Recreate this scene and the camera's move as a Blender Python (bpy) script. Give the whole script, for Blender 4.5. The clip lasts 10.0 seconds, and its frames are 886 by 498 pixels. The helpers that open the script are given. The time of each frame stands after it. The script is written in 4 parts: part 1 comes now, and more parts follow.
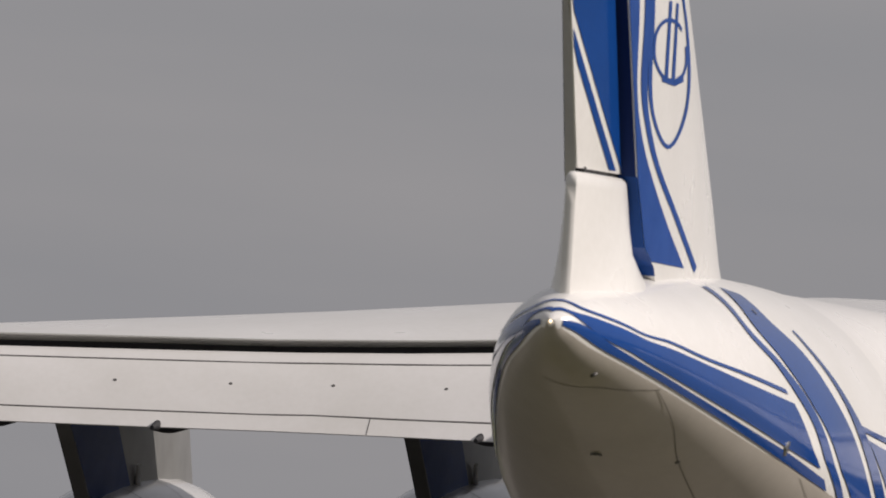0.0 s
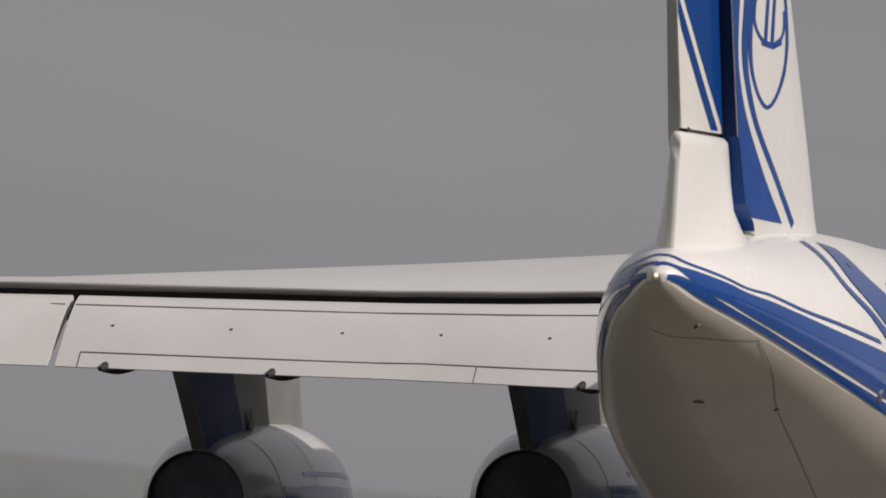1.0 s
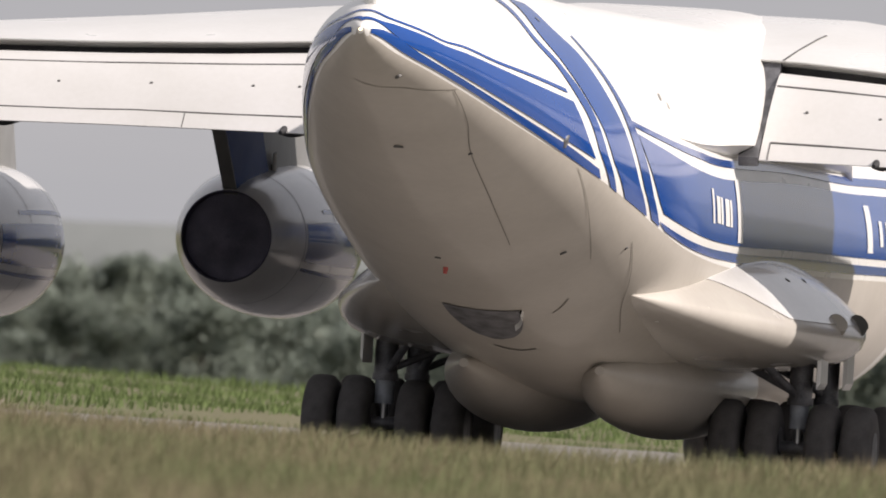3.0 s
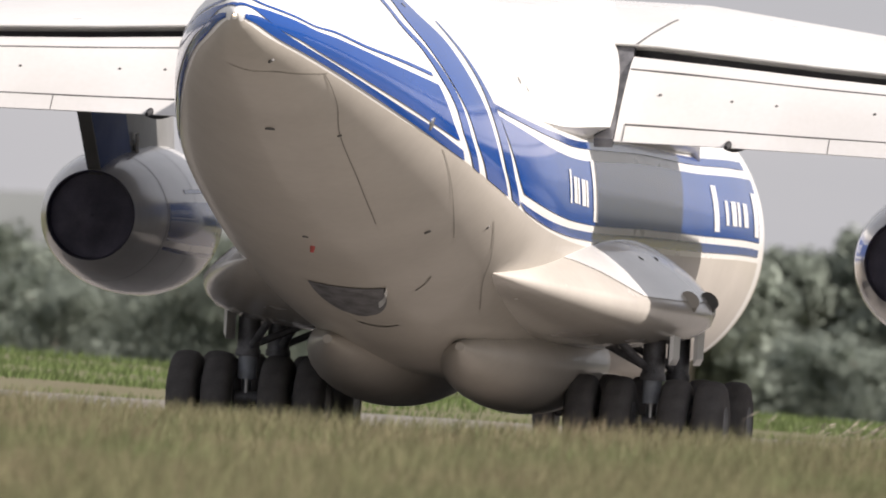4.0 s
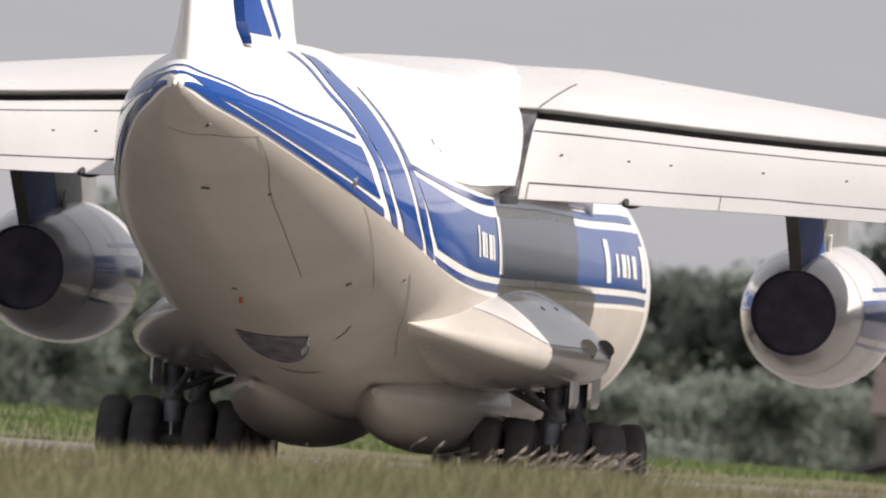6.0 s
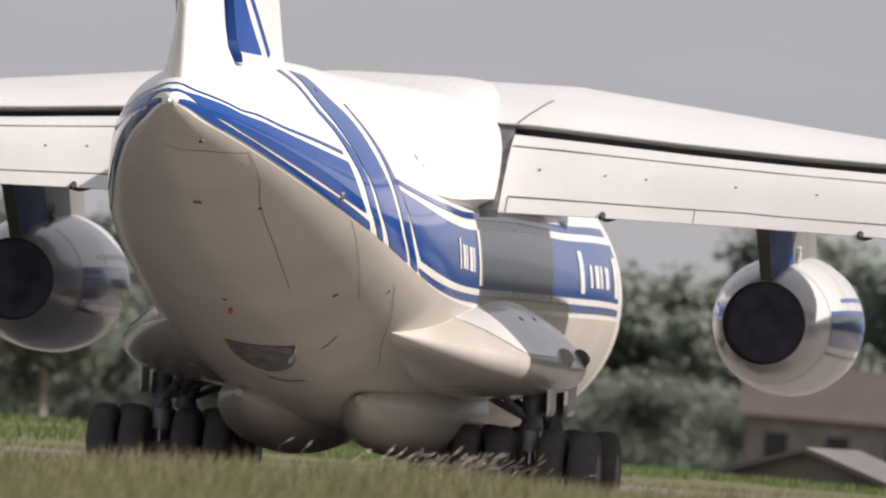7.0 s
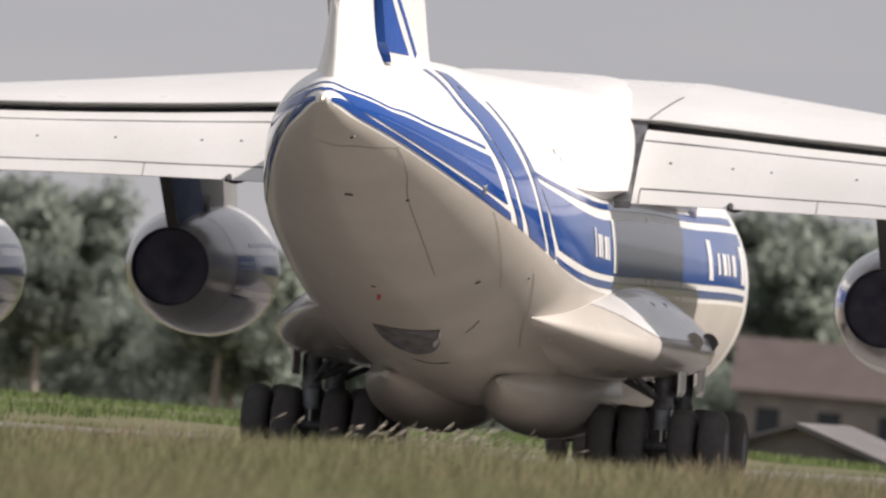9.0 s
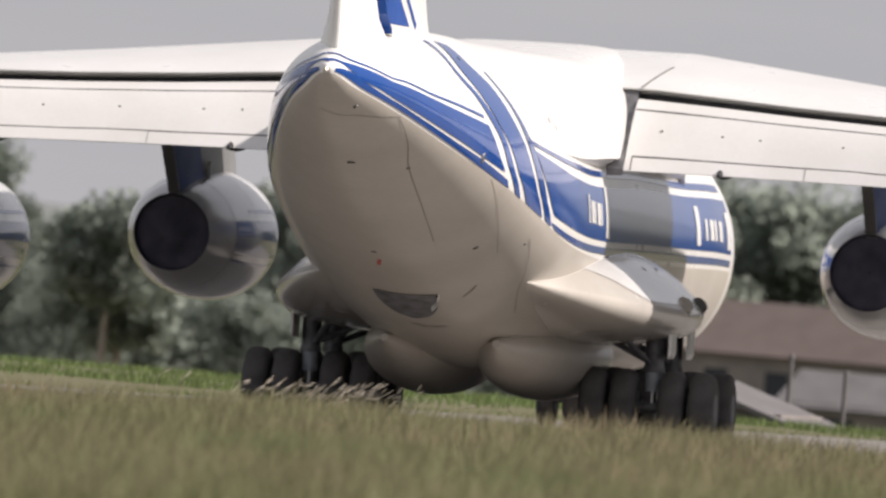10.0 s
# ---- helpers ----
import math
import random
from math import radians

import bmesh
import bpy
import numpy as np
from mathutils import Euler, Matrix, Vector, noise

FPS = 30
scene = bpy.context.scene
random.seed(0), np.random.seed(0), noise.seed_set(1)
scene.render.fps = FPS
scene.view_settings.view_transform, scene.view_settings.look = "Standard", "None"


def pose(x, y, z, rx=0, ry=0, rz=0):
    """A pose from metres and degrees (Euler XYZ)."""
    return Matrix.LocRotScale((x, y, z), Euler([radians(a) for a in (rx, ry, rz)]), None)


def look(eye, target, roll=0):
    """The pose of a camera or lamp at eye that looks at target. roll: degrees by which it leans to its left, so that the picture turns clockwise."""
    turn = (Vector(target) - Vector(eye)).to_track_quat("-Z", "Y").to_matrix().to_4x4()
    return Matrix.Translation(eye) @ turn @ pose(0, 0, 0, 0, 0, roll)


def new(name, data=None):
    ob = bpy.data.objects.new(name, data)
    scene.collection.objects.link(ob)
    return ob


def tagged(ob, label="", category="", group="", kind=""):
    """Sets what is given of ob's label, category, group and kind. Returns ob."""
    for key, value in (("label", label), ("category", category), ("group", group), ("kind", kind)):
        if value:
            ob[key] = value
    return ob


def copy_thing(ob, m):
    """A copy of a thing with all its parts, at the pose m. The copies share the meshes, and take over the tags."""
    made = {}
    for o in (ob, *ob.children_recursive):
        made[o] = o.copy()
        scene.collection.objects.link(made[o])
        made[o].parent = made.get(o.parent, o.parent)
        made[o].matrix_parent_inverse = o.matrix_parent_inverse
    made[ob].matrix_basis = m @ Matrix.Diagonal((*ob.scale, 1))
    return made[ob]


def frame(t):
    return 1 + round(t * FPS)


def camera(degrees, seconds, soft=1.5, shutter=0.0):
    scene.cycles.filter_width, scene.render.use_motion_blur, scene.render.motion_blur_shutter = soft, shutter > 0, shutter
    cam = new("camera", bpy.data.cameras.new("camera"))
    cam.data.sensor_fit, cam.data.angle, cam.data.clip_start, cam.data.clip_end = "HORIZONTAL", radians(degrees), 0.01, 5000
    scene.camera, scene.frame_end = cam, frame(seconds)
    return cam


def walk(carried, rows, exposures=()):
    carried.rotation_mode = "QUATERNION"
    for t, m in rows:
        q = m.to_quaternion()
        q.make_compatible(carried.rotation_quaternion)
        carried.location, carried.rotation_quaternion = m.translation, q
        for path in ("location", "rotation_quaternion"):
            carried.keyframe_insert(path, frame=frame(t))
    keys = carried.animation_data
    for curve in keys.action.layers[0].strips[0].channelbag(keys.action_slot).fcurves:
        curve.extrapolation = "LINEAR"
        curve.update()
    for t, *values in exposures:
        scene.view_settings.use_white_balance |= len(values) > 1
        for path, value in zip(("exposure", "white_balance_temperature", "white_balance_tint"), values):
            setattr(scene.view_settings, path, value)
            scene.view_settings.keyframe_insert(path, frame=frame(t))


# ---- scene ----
FOV = 4.1426
EYE_HEIGHT = 2.58
ROLL = -3.41
AIM = [(0, 13.229, 1.668), (0.5, 13.355, 1.713), (1, 13.160, 1.364), (1.5, 12.724, 0.945), (2, 12.476, 0.623), (2.5, 11.786, 0.388), (3, 10.761, 0.204), (3.2, 10.420, 0.168), (4.3, 9.151, 0.192), (4.5, 9.031, 0.245), (5, 8.760, 0.313), (5.5, 8.391, 0.379), (6, 7.857, 0.391), (6.2, 7.613, 0.387), (7.3, 7.231, 0.446), (7.5, 7.256, 0.440), (8, 7.360, 0.407), (8.5, 7.449, 0.386), (9, 7.194, 0.330), (9.5, 6.951, 0.243), (10, 6.648, 0.165)]
TAXI = [(0, 159.53, 31.43, 1.50), (0.5, 162.47, 31.51, 1.35), (1, 166.00, 31.33, 1.20), (1.5, 169.70, 31.30, 1.05), (2, 172.53, 31.41, 0.90), (2.5, 175.35, 31.33, 0.75), (3, 177.68, 30.93, 0.60), (3.2, 178.60, 30.75, 0.54), (4.3, 184.05, 29.04, 0.21), (4.5, 185.17, 28.78, 0.15), (5, 188.18, 28.28, -0.00), (5.5, 191.81, 28.02, -0.15), (6, 194.57, 27.56, -0.30), (6.2, 195.64, 27.39, -0.36), (7.3, 202.02, 26.27, -0.69), (7.5, 203.08, 26.23, -0.75), (8, 205.67, 26.17, -0.90), (8.5, 208.58, 25.87, -1.05), (9, 211.33, 25.34, -1.20), (9.5, 214.18, 24.73, -1.35), (10, 216.69, 24.04, -1.50)]

cam = camera(FOV, 10.0, soft=1.7)
cam.data.dof.use_dof = True
cam.data.dof.focus_distance = 166.0
cam.data.dof.aperture_fstop = 3.2


BANK = 1.4   # the pavement's cross slope, by which the aircraft leans


def aim(yaw, pitch, lean=BANK):
    a, b = radians(yaw), radians(pitch)
    eye = Vector((0, 0, EYE_HEIGHT))
    return look(eye, eye + Vector((math.cos(a) * math.cos(b), math.sin(a) * math.cos(b), math.sin(b))), lean - ROLL)


walk(cam, [(t, aim(yaw, pitch)) for t, yaw, pitch in AIM],
     [(t, e, 6450, 17) for t, e in ((0, -0.08), (0.5, -0.14), (1.0, -0.24), (1.5, -0.2), (2.0, 0.03), (2.5, 0.38), (3.0, 0.65), (4.5, 0.88), (5.5, 0.78), (7.5, 0.58), (10, 0.66))])

# ---------------------------------------------------------------- world and sun
SUN_ELEV, SUN_AZ = 38.0, 270.0   # azimuth counter-clockwise from +X


def make_world():
    world = bpy.data.worlds.new("world")
    scene.world = world
    world.use_nodes = True
    nt = world.node_tree
    nt.nodes.clear()
    out = nt.nodes.new("ShaderNodeOutputWorld")
    bg = nt.nodes.new("ShaderNodeBackground")
    sky = nt.nodes.new("ShaderNodeTexSky")
    sky.sky_type = "NISHITA"
    sky.sun_disc = False
    sky.sun_elevation = radians(SUN_ELEV)
    sky.sun_rotation = radians(90 - SUN_AZ)
    sky.dust_density = 4.0
    sky.air_density = 1.0
    # a high, thin layer of cloud greys the sky
    tc = nt.nodes.new("ShaderNodeTexCoord")
    mp = nt.nodes.new("ShaderNodeMapping")
    mp.inputs["Scale"].default_value = (9, 9, 60)
    nz = nt.nodes.new("ShaderNodeTexNoise")
    nz.inputs["Scale"].default_value = 1.0
    nz.inputs["Detail"].default_value = 5
    ramp = nt.nodes.new("ShaderNodeValToRGB")
    ramp.color_ramp.elements[0].position = 0.3
    ramp.color_ramp.elements[0].color = (2.85, 2.95, 3.0, 1)
    ramp.color_ramp.elements[1].position = 0.75
    ramp.color_ramp.elements[1].color = (3.4, 3.4, 3.35, 1)
    mix = nt.nodes.new("ShaderNodeMix")
    mix.data_type = "RGBA"
    mix.inputs["Factor"].default_value = 0.9
    nt.links.new(tc.outputs["Generated"], mp.inputs["Vector"])
    nt.links.new(mp.outputs["Vector"], nz.inputs["Vector"])
    nt.links.new(nz.outputs["Fac"], ramp.inputs["Fac"])
    nt.links.new(sky.outputs["Color"], mix.inputs["A"])
    nt.links.new(ramp.outputs["Color"], mix.inputs["B"])
    nt.links.new(mix.outputs["Result"], bg.inputs["Color"])
    bg.inputs["Strength"].default_value = 0.1
    nt.links.new(bg.outputs["Background"], out.inputs["Surface"])


make_world()
sun = new("sun", bpy.data.lights.new("sun", "SUN"))
sun.data.energy = 3.9
sun.data.angle = radians(1.0)
sun.data.color = (1.0, 0.94, 0.84)
sun_way = Vector((math.cos(radians(SUN_AZ)) * math.cos(radians(SUN_ELEV)), math.sin(radians(SUN_AZ)) * math.cos(radians(SUN_ELEV)), math.sin(radians(SUN_ELEV))))
sun.matrix_world = look(sun_way * 100, (0, 0, 0))


# ---------------------------------------------------------------- materials
def material(name, base, rough=0.5, metal=0.0, second=None, scale=3.0, fine=40.0, bump=0.0, coat=0.0, per=0.0, amount=0.5, stretch=(1, 1, 1), coords="Object"):
    """A surface with colour that varies at two scales, and a fine relief."""
    mat = bpy.data.materials.new(name)
    mat.use_nodes = True
    nt = mat.node_tree
    b = nt.nodes["Principled BSDF"]
    b.inputs["Metallic"].default_value = metal
    b.inputs["Coat Weight"].default_value = coat
    b.inputs["Coat Roughness"].default_value = 0.08
    tc = nt.nodes.new("ShaderNodeTexCoord")
    mp = nt.nodes.new("ShaderNodeMapping")
    mp.inputs["Scale"].default_value = stretch
    nt.links.new(tc.outputs[coords], mp.inputs["Vector"])
    n1 = nt.nodes.new("ShaderNodeTexNoise")
    n1.inputs["Scale"].default_value, n1.inputs["Detail"].default_value = scale, 4
    n2 = nt.nodes.new("ShaderNodeTexNoise")
    n2.inputs["Scale"].default_value, n2.inputs["Detail"].default_value = fine, 3
    for n in (n1, n2):
        nt.links.new(mp.outputs["Vector"], n.inputs["Vector"])
    both = nt.nodes.new("ShaderNodeMath")
    both.operation = "MULTIPLY_ADD"
    both.inputs[1].default_value = 0.35
    nt.links.new(n2.outputs["Fac"], both.inputs[0])
    less = nt.nodes.new("ShaderNodeMath")
    less.operation = "SUBTRACT"
    less.inputs[1].default_value = 0.175
    nt.links.new(n1.outputs["Fac"], less.inputs[0])
    nt.links.new(less.outputs[0], both.inputs[2])
    ramp = nt.nodes.new("ShaderNodeValToRGB")
    second = second or tuple(c * 0.8 for c in base)
    ramp.color_ramp.elements[0].position, ramp.color_ramp.elements[1].position = 0.5 - amount / 2, 0.5 + amount / 2
    ramp.color_ramp.elements[0].color, ramp.color_ramp.elements[1].color = (*second, 1), (*base, 1)
    nt.links.new(both.outputs[0], ramp.inputs["Fac"])
    colour = ramp.outputs["Color"]
    if per:
        info = nt.nodes.new("ShaderNodeNewGeometry")
        hsv = nt.nodes.new("ShaderNodeHueSaturation")
        rng = nt.nodes.new("ShaderNodeMapRange")
        rng.inputs["To Min"].default_value, rng.inputs["To Max"].default_value = 1 - per, 1 + per
        nt.links.new(info.outputs["Random Per Island"], rng.inputs["Value"])
        nt.links.new(rng.outputs["Result"], hsv.inputs["Value"])
        nt.links.new(colour, hsv.inputs["Color"])
        colour = hsv.outputs["Color"]
    nt.links.new(colour, b.inputs["Base Color"])
    rr = nt.nodes.new("ShaderNodeMapRange")
    rr.inputs["To Min"].default_value, rr.inputs["To Max"].default_value = min(1, rough * 1.25), rough * 0.8
    nt.links.new(n1.outputs["Fac"], rr.inputs["Value"])
    nt.links.new(rr.outputs["Result"], b.inputs["Roughness"])
    if bump:
        bp = nt.nodes.new("ShaderNodeBump")
        bp.inputs["Strength"].default_value = bump
        bp.inputs["Distance"].default_value = 0.02
        nt.links.new(n2.outputs["Fac"], bp.inputs["Height"])
        nt.links.new(bp.outputs["Normal"], b.inputs["Normal"])
    return mat


WHITE = material("white_paint", (0.82, 0.81, 0.79), 0.28, second=(0.70, 0.69, 0.66), scale=0.5, fine=9, coat=0.3)
BELLY = material("grey_belly_paint", (0.50, 0.465, 0.412), 0.34, second=(0.415, 0.385, 0.34), scale=0.6, fine=7, coat=0.2)
BLUE = material("blue_paint", (0.007, 0.062, 0.28), 0.12, second=(0.006, 0.052, 0.235), scale=0.8, fine=12, coat=0.3)
PYLON_BLUE = material("pylon_blue_paint", (0.012, 0.062, 0.27), 0.4, second=(0.009, 0.05, 0.22), scale=1.6, fine=9)
# blue darkened for the gap shadow before the rudder
SLOT_SHADE = material("slot_shade", (0.008, 0.028, 0.13), 0.5, second=(0.006, 0.02, 0.1), scale=1.0)
FLAP = material("flap_paint", (0.70, 0.69, 0.68), 0.36, second=(0.62, 0.61, 0.59), scale=0.7, fine=11)
# near-black, also painted in for the shade inside narrow gaps
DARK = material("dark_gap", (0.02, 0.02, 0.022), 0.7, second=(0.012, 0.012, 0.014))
BELLY_SEAM = material("belly_seam", (0.25, 0.23, 0.2), 0.6, second=(0.2, 0.185, 0.165))
SEAM = material("seam_line", (0.13, 0.125, 0.12), 0.6, second=(0.09, 0.09, 0.085))
METAL = material("bare_metal", (0.5, 0.5, 0.5), 0.3, metal=0.9, second=(0.38, 0.38, 0.38), scale=2, fine=30)
GLOSSY = material("polished_white_paint", (0.74, 0.73, 0.72), 0.2, second=(0.64, 0.63, 0.61), scale=0.6, fine=8, coat=0.6)
NOZZLE = material("burnt_nozzle", (0.11, 0.104, 0.15), 0.5, metal=0.4, second=(0.06, 0.057, 0.08), scale=3)
RUBBER = material("tyre_rubber", (0.12, 0.113, 0.112), 0.9, second=(0.08, 0.075, 0.075), scale=4, fine=40, bump=0.2)
STRUT = material("strut_grey", (0.42, 0.45, 0.5), 0.4, second=(0.25, 0.27, 0.3), scale=4, fine=20)
GEAR = material("gear_dark_metal", (0.22, 0.22, 0.235), 0.5, metal=0.3, second=(0.07, 0.07, 0.075), scale=4)
PYLON = material("pylon_grey", (0.21, 0.21, 0.205), 0.35, second=(0.15, 0.15, 0.145), scale=1.2)
LAMP = material("lit_lamp", (1, 0.9, 0.7), 0.3)
LAMP.node_tree.nodes["Principled BSDF"].inputs["Emission Color"].default_value = (1.0, 0.75, 0.45, 1)
LAMP.node_tree.nodes["Principled BSDF"].inputs["Emission Strength"].default_value = 3.0
RED = material("red_lamp_glass", (0.42, 0.07, 0.06), 0.2, second=(0.34, 0.05, 0.045))
GRASS = material("grass_blades", (0.175, 0.212, 0.10), 0.95, second=(0.29, 0.235, 0.16), scale=0.3, fine=2.0, per=0.15, amount=0.4, coords="Object")
GRASS_FAR = material("mown_grass", (0.165, 0.225, 0.085), 0.95, second=(0.14, 0.18, 0.075), scale=0.12, fine=1.2, per=0.05)
SOIL = material("grass_ground", (0.13, 0.135, 0.075), 0.95, second=(0.15, 0.135, 0.09), scale=0.15, fine=3.0, bump=0.3)
ASPHALT = material("runway_concrete", (0.20, 0.185, 0.172), 0.9, second=(0.155, 0.145, 0.135), scale=0.2, fine=4.0)
BARK = material("bark", (0.34, 0.3, 0.26), 0.9, second=(0.22, 0.19, 0.165), scale=2, fine=9, bump=0.4)
# distance haze is put into the colour of this backdrop
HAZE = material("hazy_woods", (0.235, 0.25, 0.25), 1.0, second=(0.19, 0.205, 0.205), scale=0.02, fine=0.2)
# haze is put into the leaf colour, paler than the foliage itself
HAZED_LEAF = material("leaves", (0.285, 0.325, 0.275), 1.0, second=(0.25, 0.28, 0.245), scale=0.12, fine=0.8, per=0.12)
POD = material("pod_paint", (0.54, 0.51, 0.46), 0.25, second=(0.46, 0.43, 0.39), scale=0.6, fine=7, coat=0.4)
ROOF_RED = material("red_roof_tiles", (0.1, 0.077, 0.07), 0.95, second=(0.08, 0.063, 0.058), scale=0.8, fine=4)
ROOF_GREY = material("grey_sheet_roof", (0.15, 0.143, 0.145), 0.85, second=(0.11, 0.105, 0.107), scale=0.8, fine=5)
PLASTER = material("plaster_wall", (0.25, 0.225, 0.21), 0.95, second=(0.17, 0.155, 0.15), scale=0.8, fine=6)
GLASS = material("dark_window", (0.03, 0.035, 0.05), 0.15, second=(0.02, 0.025, 0.04))
STRAW = material("seed_heads", (0.5, 0.45, 0.38), 0.9, second=(0.4, 0.35, 0.28), scale=4, per=0.2)
for m, share in ((HAZED_LEAF, 0.8), (GRASS, 0.3), (GRASS_FAR, 0.3)):
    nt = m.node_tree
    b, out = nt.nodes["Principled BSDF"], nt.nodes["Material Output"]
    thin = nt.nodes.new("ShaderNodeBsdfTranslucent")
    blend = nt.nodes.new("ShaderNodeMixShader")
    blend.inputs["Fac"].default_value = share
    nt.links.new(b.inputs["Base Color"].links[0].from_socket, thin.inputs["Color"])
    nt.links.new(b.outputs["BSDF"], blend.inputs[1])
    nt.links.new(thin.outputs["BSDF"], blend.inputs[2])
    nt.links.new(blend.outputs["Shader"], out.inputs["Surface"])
for m in (GRASS, GRASS_FAR, HAZED_LEAF, STRAW, SOIL, PYLON_BLUE, SLOT_SHADE):
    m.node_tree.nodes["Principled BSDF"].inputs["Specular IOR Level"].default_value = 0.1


# ---------------------------------------------------------------- mesh helpers
def finish(bm, name, mat, smooth=True, sharp=42):
    bmesh.ops.recalc_face_normals(bm, faces=bm.faces)
    me = bpy.data.meshes.new(name)
    bm.to_mesh(me)
    bm.free()
    me.materials.append(mat)
    if smooth:
        me.shade_smooth()
        me.set_sharp_from_angle(angle=radians(sharp))
    return me


def part(name, bm, mat, parent=None, label="", smooth=True, sharp=42):
    ob = new(name, finish(bm, name, mat, smooth, sharp))
    if parent:
        ob.parent = parent
    if label:
        ob["label"] = label
    return ob


def loft(rings, closed=True, caps=True, bm=None):
    """A skin over rings of equal length."""
    bm = bm or bmesh.new()
    vs = [[bm.verts.new(p) for p in r] for r in rings]
    n = len(vs[0])
    for a, b in zip(vs, vs[1:]):
        for i in range(n if closed else n - 1):
            j = (i + 1) % n
            bm.faces.new((a[i], a[j], b[j], b[i]))
    if caps and closed:
        bm.faces.new(vs[0])
        bm.faces.new(vs[-1])
    return bm


def ring(c, u, v, ru, rv=None, n=32):
    rv = ru if rv is None else rv
    c, u, v = Vector(c), Vector(u), Vector(v)
    return [c + u * (ru * math.cos(2 * math.pi * k / n)) + v * (rv * math.sin(2 * math.pi * k / n)) for k in range(n)]


def tube(a, b, r, r2=None, n=14, bm=None):
    a, b = Vector(a), Vector(b)
    d = (b - a).normalized()
    u = d.orthogonal().normalized()
    v = d.cross(u)
    return loft([ring(a, u, v, r, n=n), ring(b, u, v, r if r2 is None else r2, n=n)], bm=bm)


def box(c, s, bm=None):
    bm = bm or bmesh.new()
    m = Matrix.Translation(c) @ Matrix.Diagonal((*s, 1))
    bmesh.ops.create_cube(bm, size=1, matrix=m)
    return bm


def table(rows, x):
    """Smooth interpolation in rows of (x, values...), x rising."""
    xs = [r[0] for r in rows]
    if x <= xs[0]:
        return rows[0][1:]
    if x >= xs[-1]:
        return rows[-1][1:]
    k = max(i for i in range(len(xs) - 1) if xs[i] <= x)
    p0, p1, p2, p3 = rows[max(k - 1, 0)], rows[k], rows[k + 1], rows[min(k + 2, len(rows) - 1)]
    h = p2[0] - p1[0]
    s = (x - p1[0]) / h
    out = []
    for i in range(1, len(p1)):
        m1 = (p2[i] - p0[i]) / max(p2[0] - p0[0], 1e-6) * h
        m2 = (p3[i] - p1[i]) / max(p3[0] - p1[0], 1e-6) * h
        out.append((2 * s**3 - 3 * s**2 + 1) * p1[i] + (s**3 - 2 * s**2 + s) * m1 + (-2 * s**3 + 3 * s**2) * p2[i] + (s**3 - s**2) * m2)
    return out


# ---------------------------------------------------------------- aircraft
# fuselage: x (forward), bottom, top, half width, height of the widest line
FUSE = [(-22.79, 5.86, 5.94, 0.03, 5.9), (-22.68, 5.7, 6.03, 0.17, 5.88), (-22.3, 5.42, 6.2, 0.42, 5.82), (-21.5, 5.1, 6.34, 0.78, 5.7), (-20, 4.65, 6.5, 1.2, 5.45), (-18, 4.05, 6.66, 1.62, 5.1), (-15, 3.2, 6.76, 2.08, 4.5), (-12, 2.45, 6.78, 2.3, 4.0),
        (-9.5, 1.85, 6.74, 2.4, 3.7), (-7, 1.4, 6.7, 2.4, 3.55), (-4.5, 1.15, 6.66, 2.4, 3.5), (0, 1.1, 6.5, 2.4, 3.5), (6, 1.1, 6.1, 2.4, 3.5), (12, 1.1, 5.9, 2.4, 3.5), (15, 1.2, 5.7, 2.2, 3.4), (18, 1.7, 4.7, 1.4, 3.1), (19.6, 2.4, 3.4, 0.5, 2.9)]


def skin(x, a, off=0.0):
    """The point of the fuselage at x; a: degrees from the right side, 0 at its widest line, 90 at the top, -90 at the bottom, 180 left."""
    zb, zt, w, zc = table(FUSE, x)
    c, s = math.cos(radians(a)), math.sin(radians(a))
    hgt = (zt - zc) if s > 0 else (zc - zb)
    n = Vector((0, -c / w, s / hgt)).normalized()
    return Vector((x, -w * c, zc + hgt * s)) + n * off


def build_fuselage(plane):
    xs = list(np.linspace(-22.79, -21, 22)) + list(np.linspace(-20.8, -4, 70)) + list(np.linspace(-3, 12, 12)) + list(np.linspace(13, 19.6, 10))
    bm = loft([[skin(x, a) for a in np.linspace(-180, 180, 129)[:-1]] for x in xs])
    return part("fuselage", bm, WHITE, plane, "white painted fuselage with blue stripes and grey belly")


# wing: distance from the middle, height of the crest, height of the rear edge
WING = [(0, 7.0, 6.24), (2.9, 6.97, 6.2), (5.35, 6.68, 6.03), (7.3, 6.45, 5.93), (12.3, 5.92, 5.77), (19, 5.49, 5.44), (25.2, 5.15, 5.12)]
# flap: distance, chord
FLAP_CHORD = [(2.4, 2.11), (6.35, 1.73), (12.3, 1.59), (19, 1.43)]
ARC = [(0, -0.25), (0.02, 0.2), (0.06, 0.48), (0.12, 0.72), (0.22, 0.93), (0.35, 1.0), (0.5, 0.95), (0.65, 0.78), (0.8, 0.5), (0.92, 0.22), (1.0, 0.0)]
FOIL = [(0, 0.0), (0.02, 0.20), (0.08, 0.40), (0.2, 0.58), (0.4, 0.66), (0.6, 0.60), (0.8, 0.42), (1.0, 0.20)]
SLOPE = radians(38)


def straight(rows, x):
    return [float(np.interp(x, [r[0] for r in rows], [r[k] for r in rows])) for k in range(1, len(rows[0]))]


def wing_lines(a):
    return 6.4 - a * 0.48, -3.6 - 0.13 * (a - 2.6) - max(0, a - 12) * 0.14


